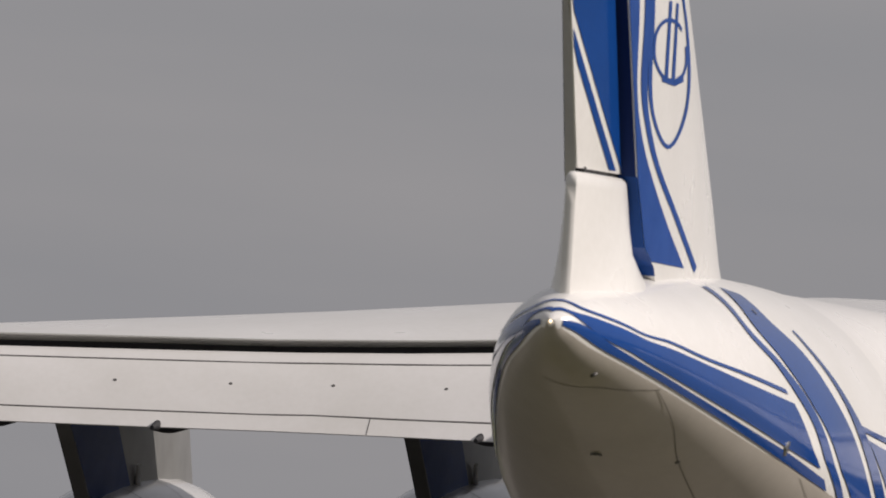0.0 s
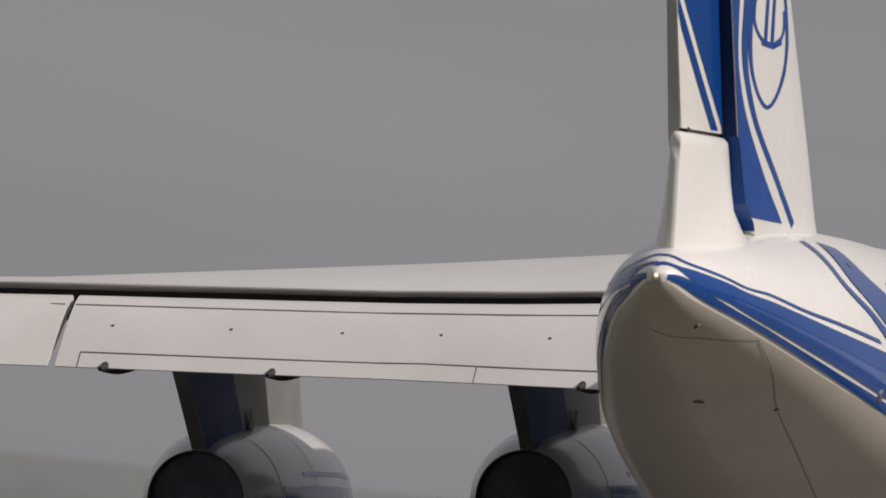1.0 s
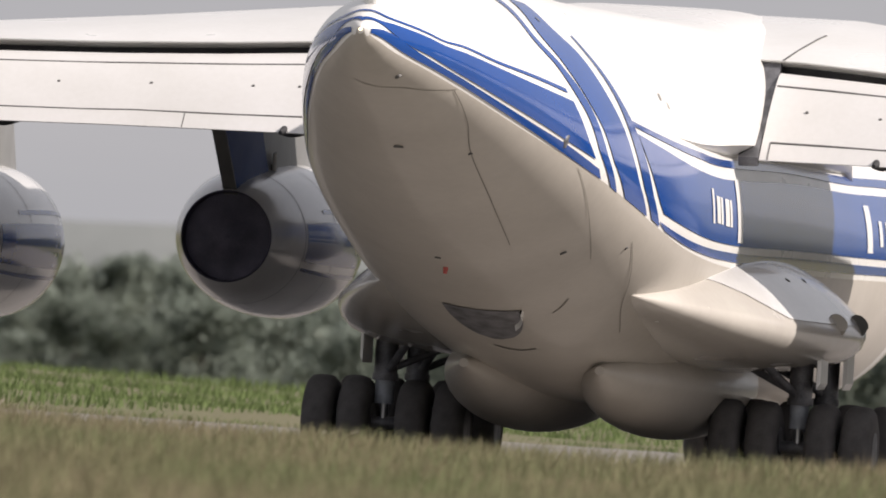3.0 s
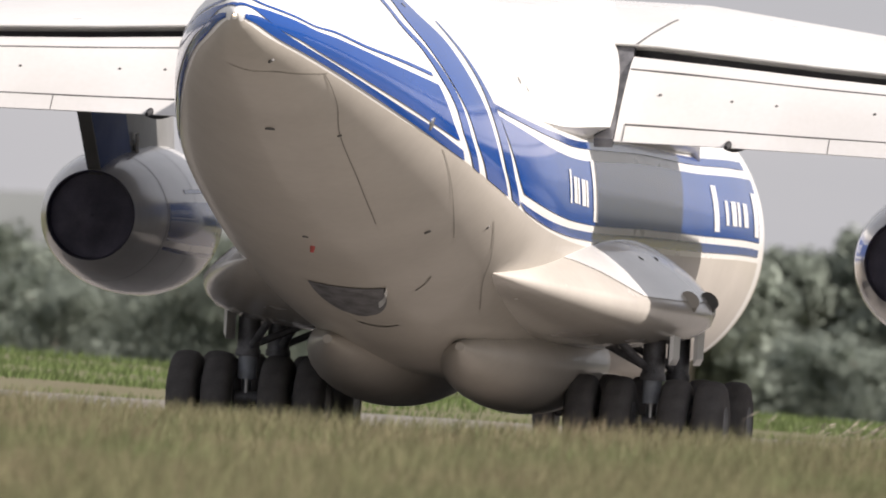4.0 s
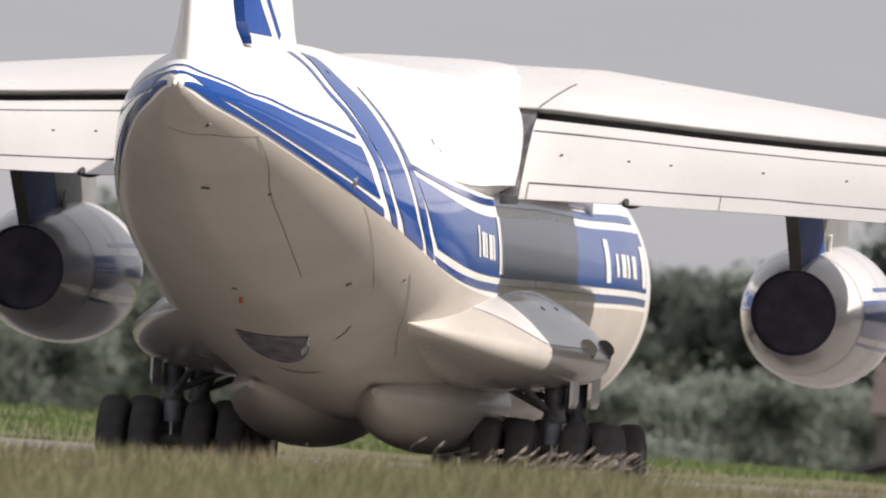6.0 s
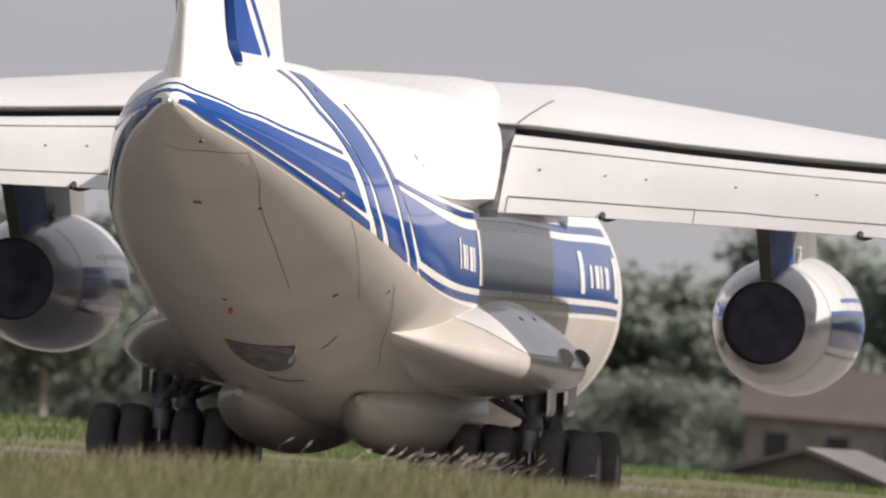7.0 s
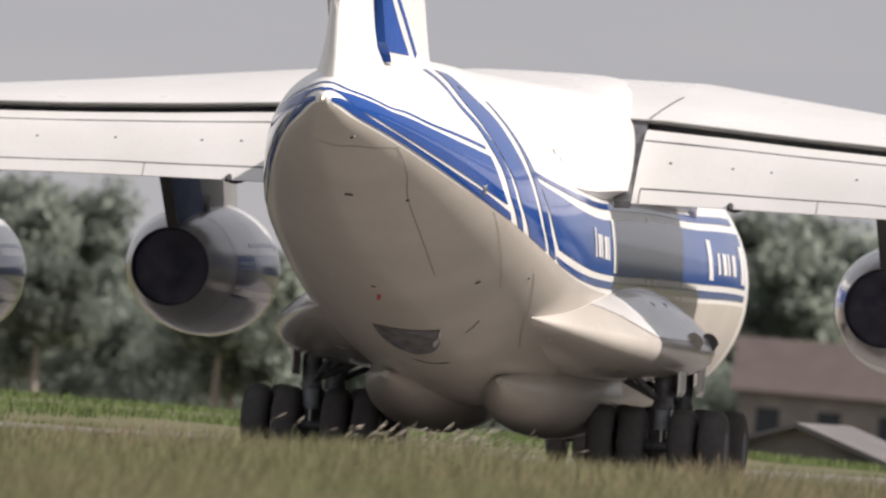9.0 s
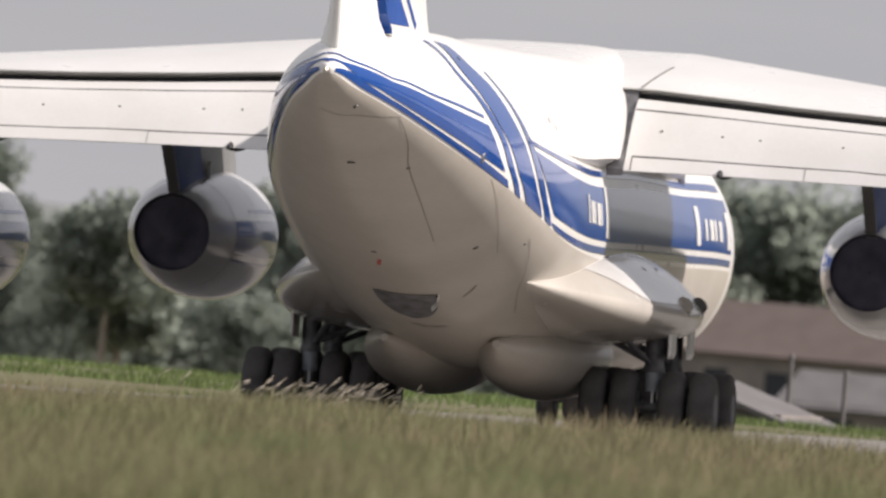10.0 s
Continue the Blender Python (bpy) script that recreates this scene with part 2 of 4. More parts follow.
def wing_ring(side, a):
    zc, zt = straight(WING, a)
    le, te = wing_lines(a)
    up = [(le + (te - le) * s, zt + (zc - zt) * g) for s, g in ARC]
    z0 = up[0][1]
    down = [(le + (te - le) * s, z0 + (zt - 0.018 - z0) * s - 0.45 * math.sin(math.pi * s) ** 0.7 * (1 - 0.02 * a)) for s, g in ARC[1:]][::-1]
    return [Vector((x, side * a, z)) for x, z in up + down]


def wing_top(side, a, q, h):
    """A point over the wing: q along its chord from the front."""
    (zc, zt), (le, te) = straight(WING, a), wing_lines(a)
    return Vector((le + (te - le) * q, side * a, zt + (zc - zt) * float(np.interp(q, [f[0] for f in ARC], [f[1] for f in ARC])) + h))


def flap_point(side, a, s, h):
    """A point of the lowered flap: s along its chord, h off its plane."""
    te, zt = wing_lines(a)[1], straight(WING, a)[1]
    c = straight(FLAP_CHORD, a)[0]
    x, z = te - 0.02, zt - 0.19
    return Vector((x - c * s * math.cos(SLOPE) - h * math.sin(SLOPE), side * a, z - c * s * math.sin(SLOPE) + h * math.cos(SLOPE)))


def flap_top(s):
    return float(np.interp(s, [f[0] for f in FOIL], [f[1] * 0.22 for f in FOIL])) - 0.03 * s


def strip_on(surface, us, width, bm=None):
    """A thin raised strip along surface(u, v), v across from -width/2 to width/2."""
    return loft([[surface(u, v, 0.012 if k % 3 else -0.01) for k, v in enumerate((-width / 2, -width / 2 + 0.002, width / 2 - 0.002, width / 2))] for u in us], closed=False, bm=bm)


def disc(c, n, r, bm=None, t=0.02):
    n = Vector(n).normalized()
    u = n.orthogonal().normalized()
    v = n.cross(u)
    return loft([ring(Vector(c) - n * t, u, v, r, n=12), ring(Vector(c) + n * t, u, v, r * 0.9, n=12)], bm=bm)


def build_wing(plane):
    up = Vector((-math.sin(SLOPE), 0, math.cos(SLOPE)))
    for side in (-1, 1):
        wing = part("wing", loft([wing_ring(side, a) for a in (0.0, 2.5, 2.8, 2.95, 4, 5.35, 7.3, 9, 12.3, 15, 19, 23, 25.2)]), WHITE, plane, "white wing skin")
        # a near-black box paints the shade deep in the flap cove
        cove_rows = [[Vector((wing_lines(a)[1] + 0.25, side * a, straight(WING, a)[1] - 0.012 - d)) for d in (0.0, 0.5)] for a in (2.5, 7.3, 12.3, 19)]
        cove_rows = [r + [p + Vector((0.15, 0, 0)) for p in r[::-1]] for r in cove_rows]
        part("cove_shade", loft(cove_rows), DARK, plane, "near-black strip painted for the shade in the wing's rear cove", smooth=False)
        for a0, a1 in ((2.6, 11.42), (11.52, 18.8)):
            rs = []
            for a in np.linspace(a0, a1, 7):
                rs.append([flap_point(side, a, s, flap_top(s)) for s, t in FOIL] + [flap_point(side, a, s, -0.08 * (1 - s) * (t > 0)) for s, t in FOIL[1:]][::-1])
            flap = part("flap", loft(rs), FLAP, plane, "pale grey lowered flap")
            span = np.linspace(a0 + 0.02, a1 - 0.02, 12)
            part("panel_seam", strip_on(lambda a, v, h: flap_point(side, a, 0.22 + v, flap_top(0.22) + h * 0.4), span, 0.02), SEAM, flap)
            span = np.linspace(a0 + 0.12, a1 - 0.3, 12)
            part("panel_seam", strip_on(lambda a, v, h: flap_point(side, a, 0.83 + v, flap_top(0.83) + h * 0.4), span, 0.018), SEAM, flap)
            for am in (0.12, a1 - 0.3 - a0, (a1 - a0) * 0.36):
                part("panel_seam", strip_on(lambda s, v, h: flap_point(side, a0 + am + v, s, flap_top(s) + h * 0.4), np.linspace(0.83, 1.0, 3), 0.015), SEAM, flap)
            for a in (3.15, 4.23, 4.9, 6.37, 7.7, 9.2, 10.8, 12.9, 14.6, 16.9):
                if a0 < a < a1:
                    part("rivet_cap", disc(flap_point(side, a, 0.5, flap_top(0.5)), up, 0.026, t=0.007), SEAM, flap)
            for a in (4.3, 8.5, 10.75, 13.5, 16.5):
                if a0 < a < a1:
                    c = flap_point(side, a, 0.93, -0.1)
                    part("flap_track", loft([ring(c + Vector((2.0 - 2.4 * q, 0, 0.25 * (1 - q))), (0, 1, 0), (0, 0, 1), 0.02 + 0.13 * math.sin(math.pi * min(0.98, q * 0.7 + 0.28)), 0.02 + 0.16 * math.sin(math.pi * min(0.98, q * 0.7 + 0.28)), n=12) for q in np.linspace(0, 1, 8)]), DARK, flap, "dark flap track fairing")
        for a in (4.6, 6.1, 8.4, 9.9):
            le, te = wing_lines(a)
            zc, zt = straight(WING, a)
            part("rivet_cap", disc((te + 1.6, side * a, zt + (zc - zt) * 0.42), (-0.1, 0, 1), 0.035, t=0.008), SEAM, wing)
    for side in (-1, 1):
        # a dark plate is added for the shade at the flap's inner end
        rs = [[flap_point(side, a, s, h) for a, h in ((2.3, -0.1), (2.3, 0.06), (2.585, 0.06), (2.585, -0.1))] for s in (-0.12, 0.3, 0.7, 1.0)]
        part("flap_end_shade", loft(rs), GEAR, plane, "dark plate in place of the shade at the flap's inner end", smooth=False)
    # the fairing over the wing's middle: it grows out of the fuselage and squares off at the flaps' inner ends
    rs = []
    for x, k, w, top in ((7.4, 0.2, 1.8, 6.3), (6.2, 0.8, 2.3, 6.7), (4.5, 1, 2.5, 6.93), (1, 1, 2.55, 7.01), (-1.5, 1, 2.55, 6.9), (-3.6, 1, 2.54, 6.72), (-4.6, 1, 2.53, 6.68), (-5.4, 1, 2.5, 6.66), (-6.0, 0.92, 2.48, 6.66), (-6.6, 0.78, 2.44, 6.67), (-7.4, 0.56, 2.4, 6.68), (-8.4, 0.34, 2.38, 6.7), (-9.8, 0.13, 2.36, 6.72), (-11.2, 0, 2.3, 6.74)):
        half = [Vector((x, -1.5, 4.35))]
        for q in np.linspace(0, 1, 20):
            ang = radians(4 + 86 * q)
            c, h = math.cos(ang), math.sin(ang)
            f = skin(x, 23 + 67 * q, -0.03 + 0.04 * min(1, k * 4))
            boxy = Vector((x, -w * abs(c) ** 0.42, 4.5 + (top - 4.5) * h ** 0.6))
            half.append(f.lerp(boxy, k) if q < 1 else Vector((x, 0, f.z + (top - f.z) * k)))
        rs.append(half + [Vector((p.x, -p.y, p.z)) for p in half[-2::-1]])
    part("wing_fairing", loft(rs), WHITE, plane, "white fairing over the wing root")
    cap = [o for o in plane.children if o.name == "wing_fairing"][0]
    for side in (-1, 1):
        part("panel_seam", strip_on(lambda u, v, h: wing_top(side, 2.62 + 0.3 * u + v, 1 - 0.24 * u, h), np.linspace(0, 1, 6), 0.03), SEAM, cap)


# fin: height, leading edge, rear edge, half thickness
FIN = [(6.0, -12.3, -18.3, 0.47), (6.7, -12.9, -19.0, 0.46), (6.9, -13.1, -19.65, 0.46), (7.7, -13.8, -20.3, 0.45), (9.7, -15.8, -21.25, 0.41), (11.5, -17.6, -22.1, 0.37), (13.6, -19.7, -23.1, 0.32)]
FIN_FORM = [(0, 0.0), (0.015, 0.2), (0.06, 0.42), (0.15, 0.68), (0.3, 0.92), (0.45, 1.0), (0.7, 1.0), (1.0, 0.95)]
RUDDER = [(7.7, -20.25, -21.8), (9.6, -21.15, -22.75), (11.5, -22.05, -23.7), (13.5, -23.0, -24.7)]


def fin_y(x, z):
    le, te, th = straight(FIN, z)
    return th * float(np.interp((x - le) / (te - le), [f[0] for f in FIN_FORM], [f[1] for f in FIN_FORM]))


def rudder_y(x, z):
    a, b = straight(RUDDER, z)
    return float(np.interp((x - a) / (b - a), [0, 0.06, 1], [0.24, 0.245, 0.012])) * (1 - 0.02 * (z - 7.7))


def tail_y(x, z):
    """Half thickness of the fairing at the fin's foot."""
    d = max(0, 7.68 - z)
    base = 0.40 + 0.09 * d + 0.22 * d ** 3
    wedge = 0.04 + (0.158 + 0.05 * d) * (x + 22.0)
    return base * (1 - math.exp(-1.6 * max(0.0, wedge) / base)) / (1 - math.exp(-1.6 * 2.2)) + 0.01


def build_fin(plane):
    rs = []
    for z in (6.0, 6.7, 6.9, 7.3, 7.7, 8.2, 8.7, 9.2, 9.7, 10.6, 11.5, 13.6):
        le, te, th = straight(FIN, z)
        xs = [le + (te - le) * s for s, f in FIN_FORM]
        rs.append([Vector((x, fin_y(x, z), z)) for x in xs] + [Vector((x, -fin_y(x, z), z)) for x in xs[:0:-1]])
    fin = part("fin", loft(rs), WHITE, plane, "white fin with blue bands")
    rs = []
    for z in (7.72, 9.6, 11.5, 13.5):
        a, b = straight(RUDDER, z)
        xs = [a + (b - a) * s for s in (0, 0.1, 0.4, 0.7, 1)]
        rs.append([Vector((x, rudder_y(x, z), z)) for x in xs] + [Vector((x, -rudder_y(x, z), z)) for x in xs[::-1]])
    part("rudder", loft(rs), WHITE, plane, "white rudder with blue wedge")
    rs = []
    for z in (5.9, 6.2, 6.5, 6.8, 7.1, 7.3, 7.5, 7.62, 7.67):
        e = 0.04 if z > 7.64 else 0
        xs = [-22.05 + e + 7.5 * q ** 2 for q in np.linspace(0, 1, 36)]
        ys = [max(0.012, tail_y(min(x, -17.0), z) * (1 - max(0, (x + 20.25) / 0.75) ** 1.5 * (1 if z > 6.72 else 0.25)) - e) for x in xs]
        rs.append([Vector((x, y, z)) for x, y in zip(xs, ys)] + [Vector((x, -y, z)) for x, y in zip(xs[::-1], ys[::-1])])
    part("fin_fairing", loft(rs), WHITE, plane, "cream white fairing at the fin's foot", sharp=75)
    # gap between rudder and fairing, slot before the rudder: both painted with their shade
    part("rudder_gap", loft([[Vector((x, y, z)) for x, y in ((-21.6, 0.05), (-19.0, 0.36), (-19.0, -0.36), (-21.6, -0.05))] for z in (7.64, 7.74)]), DARK, plane, smooth=False)
    rows = []
    for z in (7.7, 9.7, 11.5, 13.4):
        te = straight(FIN, z)[1]
        w = fin_y(te, z) - 0.012
        rows.append([Vector((x, y, z)) for x, y in ((te + 0.1, 0.2), (te - 0.012, 0.2), (te - 0.012, -w), (te + 0.1, -w))])
    part("hinge_slot_shade", loft(rows), SLOT_SHADE, fin, "slot before the rudder, its shade painted dark blue", smooth=False)
    rows = []
    for z in (6.6, 6.7, 6.9, 7.3, 7.7):
        te = straight(FIN, z)[1]
        w = fin_y(te, z)
        rows.append([Vector((te - 0.008, y, z)) for y in (-0.2, -w - 0.008)])
    part("stripe", loft(rows, closed=False), PYLON_BLUE, fin, "blue painted rear edge", smooth=False)
    return fin


# lines of paint on the fin: x and height
FIN_EDGE = [(-21.1, 11.0), (-20.64, 9.75), (-20.56, 8.77), (-20.22, 8.26), (-19.6, 7.82), (-18.34, 7.21), (-17.2, 6.76)]
FIN_LINE = [(-20.6, 11.0), (-20.13, 9.78), (-20.14, 8.79), (-19.76, 8.28), (-19.05, 7.83), (-17.7, 7.28), (-16.45, 6.77)]
FIN_LOOP = [(-20.3, 11.0), (-19.85, 9.8), (-19.8, 8.81), (-19.35, 8.35), (-18.55, 8.14), (-17.75, 8.42), (-17.3, 8.94), (-17.45, 9.5), (-17.9, 10.0)]


def fin_patch(rows, mat, parent, surface, side, label=""):
    """rows of (x, z) on the fin or rudder."""
    bm = loft([[Vector((x, -side * (surface(x, z) + 0.009), z)) for x, z in r] for r in rows], closed=False)
    return part("stripe", bm, mat, parent, label)


def fin_stroke(line, width, parent, side, n=60):
    ps = [Vector((*along(line, u), 0)) for u in np.linspace(0, 1, n)]
    rows = []
    for k, p in enumerate(ps):
        d = (ps[min(k + 1, n - 1)] - ps[max(k - 1, 0)])
        c = Vector((-d.y, d.x * 0.25, 0))
        c = c / max(1e-6, math.hypot(c.x * 0.22, c.y)) * width / 2
        rows.append([(p.x - c.x, p.y - c.y), (p.x, p.y), (p.x + c.x, p.y + c.y)])
    fin_patch(rows, PYLON_BLUE, parent, fin_y, side, "blue painted line")


def build_fin_paint(plane):
    fin = [o for o in plane.children if o.name == "fin"][0]
    rud = [o for o in plane.children if o.name == "rudder"][0]
    for side in (1, -1):
        rows = []
        for u in np.linspace(0, 1, 40):
            x, z = along(FIN_EDGE, u)
            te = straight(FIN, z)[1] + 0.015
            rows.append([(te + (x - te) * v, z) for v in np.linspace(0, 1, 5)])
        fin_patch(rows, PYLON_BLUE, fin, fin_y, side, "blue painted band")
        fin_stroke(FIN_LINE, 0.085, fin, side)
        fin_stroke(FIN_LOOP, 0.05, fin, side)
        # the emblem as plain shapes: a ring, two bars and a foot
        circle = [(-18.6 + 1.08 * math.cos(a), 9.27 + 0.36 * math.sin(a)) for a in np.linspace(0.9, 6.6, 20)]
        fin_stroke(circle, 0.045, fin, side)
        for x0 in (-18.95, -18.5):
            fin_patch([[(x0, 8.93), (x0 + 0.2, 8.93)], [(x0 + 0.12, 9.85), (x0 + 0.3, 9.85)]], PYLON_BLUE, fin, fin_y, side)
        fin_patch([[(-19.1, 8.88), (-19.1, 8.94)], [(-18.3, 8.87), (-18.3, 8.95)], [(-17.75, 8.95), (-17.75, 9.06)]], PYLON_BLUE, fin, fin_y, side)
        wedge, thin = [], []
        for z in np.linspace(7.75, 13.3, 30):
            a, b = straight(RUDDER, z)
            x = -20.36 - (z - 7.75) * 1.31
            wedge.append([(max(b + 0.02, x) + (a - 0.1 - max(b + 0.02, x)) * v, z) for v in np.linspace(0, 1, 5)])
            if x - 0.22 > b:
                thin.append([(max(x - 0.42, b + 0.02), z), (x - 0.19, z)])
        fin_patch(wedge, BLUE, rud, rudder_y, side, "blue painted wedge")
        fin_patch(thin, BLUE, rud, rudder_y, side, "blue painted line")


ENGINES = [(1.0, 6.3, 3.23), (1.0, -6.3, 3.23), (-0.45, 10.66, 2.95), (-0.45, -10.66, 2.95)]
NACELLE = [(0.0, 0.69), (0.25, 0.79), (0.6, 0.89), (1.2, 1.0), (2.2, 1.12), (3.2, 1.18), (4.3, 1.2), (5.0, 1.16), (5.45, 1.06), (5.6, 0.97), (5.58, 0.88), (5.1, 0.82)]


def nacelle_point(e, s, a, off=0.0):
    r = straight(NACELLE[:10], s)[0] + off
    return Vector((e[0] + s, e[1] - r * math.cos(radians(a)), e[2] + r * math.sin(radians(a))))


def build_engine(plane, e):
    x, y, z = e
    Y, Z = Vector((0, 1, 0)), Vector((0, 0, 1))
    nac = part("engine_nacelle", loft([ring((x + s, y, z), Y, Z, r, n=48) for s, r in NACELLE], caps=False), GLOSSY, plane, "white engine nacelle with a blue band")
    part("fan_face", loft([ring((x + 5.0, y, z), Y, Z, r, n=24) for r in (0.83, 0.3)] + [ring((x + 5.4, y, z), Y, Z, 0.02, n=24)], caps=False), GEAR, nac)
    prof = [(0.0, 0.69), (-0.01, 0.672), (0.03, 0.66), (0.7, 0.64), (1.5, 0.6), (2.4, 0.55)]
    noz = part("nozzle", loft([ring((x + s, y, z), Y, Z, r, n=48) for s, r in prof], caps=False), NOZZLE, nac, "dark burnt exhaust nozzle")
    part("turbine_face", loft([ring((x + 0.2, y, z), Y, Z, r, n=40) for r in (0.656, 0.3)] + [ring((x + 0.19, y, z), Y, Z, 0.28, n=40), ring((x + 0.17, y, z), Y, Z, 0.02, n=40)], caps=False), NOZZLE, noz)
    part("exhaust_cone", loft([ring((x + s, y, z), Y, Z, r, n=24) for s, r in ((2.4, 0.56), (2.35, 0.3), (1.6, 0.2), (1.0, 0.03))]), NOZZLE, noz)
    for side in (0, 180):
        sgn = 1 if side == 0 else -1
        for s0, s1, a0, a1 in ((1.25, 5.35, -18, 15), (2.2, 5.4, 22, 25.5), (1.25, 5.4, -27, -24)):
            bm = loft([[nacelle_point(e, s, side + sgn * a, 0.006) for a in np.linspace(a0, a1, 8)] for s in np.linspace(s0, s1, 10)], closed=False)
            part("stripe", bm, BLUE, nac, "blue painted stripe")
    for s in (1.15, 2.75, 4.6):
        part("panel_seam", loft([[nacelle_point(e, s + d, a, 0.004) for a in np.linspace(-180, 180, 49)[:-1]] for d in (0, 0.018)], caps=False), SEAM, nac)
    top = straight(WING, abs(y))[0] - 0.4
    rs = []
    for q in (0.0, 0.25, 0.5, 0.75, 1.0):
        zz = z + 0.62 + (top - z - 0.62) * q
        x0, x1 = x + 6.3 - 1.0 * q, x + 0.15 - 3.0 * q
        rs.append([Vector((x0 + (x1 - x0) * k, y + sg * w, zz)) for sg, seq in ((1, ((0, 0), (0.06, 0.2), (0.3, 0.32), (0.6, 0.3), (0.85, 0.2), (1, 0.1))), (-1, ((1, 0.1), (0.85, 0.2), (0.6, 0.3), (0.3, 0.32), (0.06, 0.2)))) for k, w in seq])
    pyl = part("pylon", loft(rs), PYLON, plane, "grey engine pylon with a dark blue rear")
    for sg in (-1, 1):
        rows = []
        for q in (0, 0.33, 0.66, 1):
            x0, x1 = x + 6.3 - 1.0 * q, x + 0.15 - 3.0 * q
            zz = z + 0.66 + (top - z - 0.66) * q
            rows.append([Vector((x1 + (x0 - x1) * k, y + sg * (0.008 + float(np.interp(1 - k, [0.6, 0.85, 1], [0.3, 0.2, 0.1]))), zz)) for k in (0, 0.08, 0.15, 0.3)])
        part("pylon_panel", loft(rows, closed=False), PYLON_BLUE, pyl, "dark blue panel")
    rows = [[Vector((x + 0.142 - 3.0 * q, y + w, z + 0.66 + (top - z - 0.66) * q)) for w in (-0.104, 0.104)] for q in (0, 0.33, 0.66, 1)]
    part("pylon_panel", loft(rows, closed=False), PYLON_BLUE, pyl, "dark blue panel")
    part("drain_mast", tube((x + 1.9, y - 0.3, z + 0.95), (x + 1.7, y - 0.34, z + 1.3), 0.045, 0.03, n=8), WHITE, nac)


def build_wheel(plane, x, y, r, w, spin_side):
    prof = [(-0.5, 0.45), (-0.52, 0.72), (-0.46, 0.88), (-0.34, 0.97), (-0.12, 1.0), (0.12, 1.0), (0.34, 0.97), (0.46, 0.88), (0.52, 0.72), (0.5, 0.45)]
    wheel = new("wheel")
    wheel.parent = plane
    wheel.location = (x, y, r)
    X, Z = Vector((1, 0, 0)), Vector((0, 0, 1))
    part("tyre", loft([ring((0, s * w, 0), X, Z, q * r, n=32) for s, q in prof]), RUBBER, wheel, "black rubber tyre")
    rim = [(-0.51, 0.44), (-0.46, 0.40), (-0.38, 0.2), (-0.48, 0.14), (0.48, 0.14), (0.38, 0.2), (0.46, 0.40), (0.51, 0.44)]
    part("rim", loft([ring((0, s * w, 0), X, Z, q * r, n=24) for s, q in rim]), GEAR, wheel)
    bolt = bmesh.new()
    for k in range(6):
        c = Vector((0.3 * r * math.cos(k * math.pi / 3), 0, 0.3 * r * math.sin(k * math.pi / 3)))
        tube(c - Vector((0, 0.47 * w, 0)), c + Vector((0, 0.47 * w, 0)), 0.03, n=6, bm=bolt)
    part("wheel_bolts", bolt, METAL, wheel)
    WHEELS.append((wheel, r))


WHEELS = []


# half section of the gear pod at its widest: distance from the middle, height
POD_FORM = [(1.2, 3.5), (2.1, 3.42), (2.45, 3.3), (2.8, 3.1), (3.1, 2.88), (3.36, 2.64), (3.54, 2.46), (3.61, 2.36), (3.61, 2.22), (3.55, 2.06), (3.4, 1.92), (3.1, 1.81), (2.6, 1.73), (2.0, 1.67), (1.2, 1.62)]


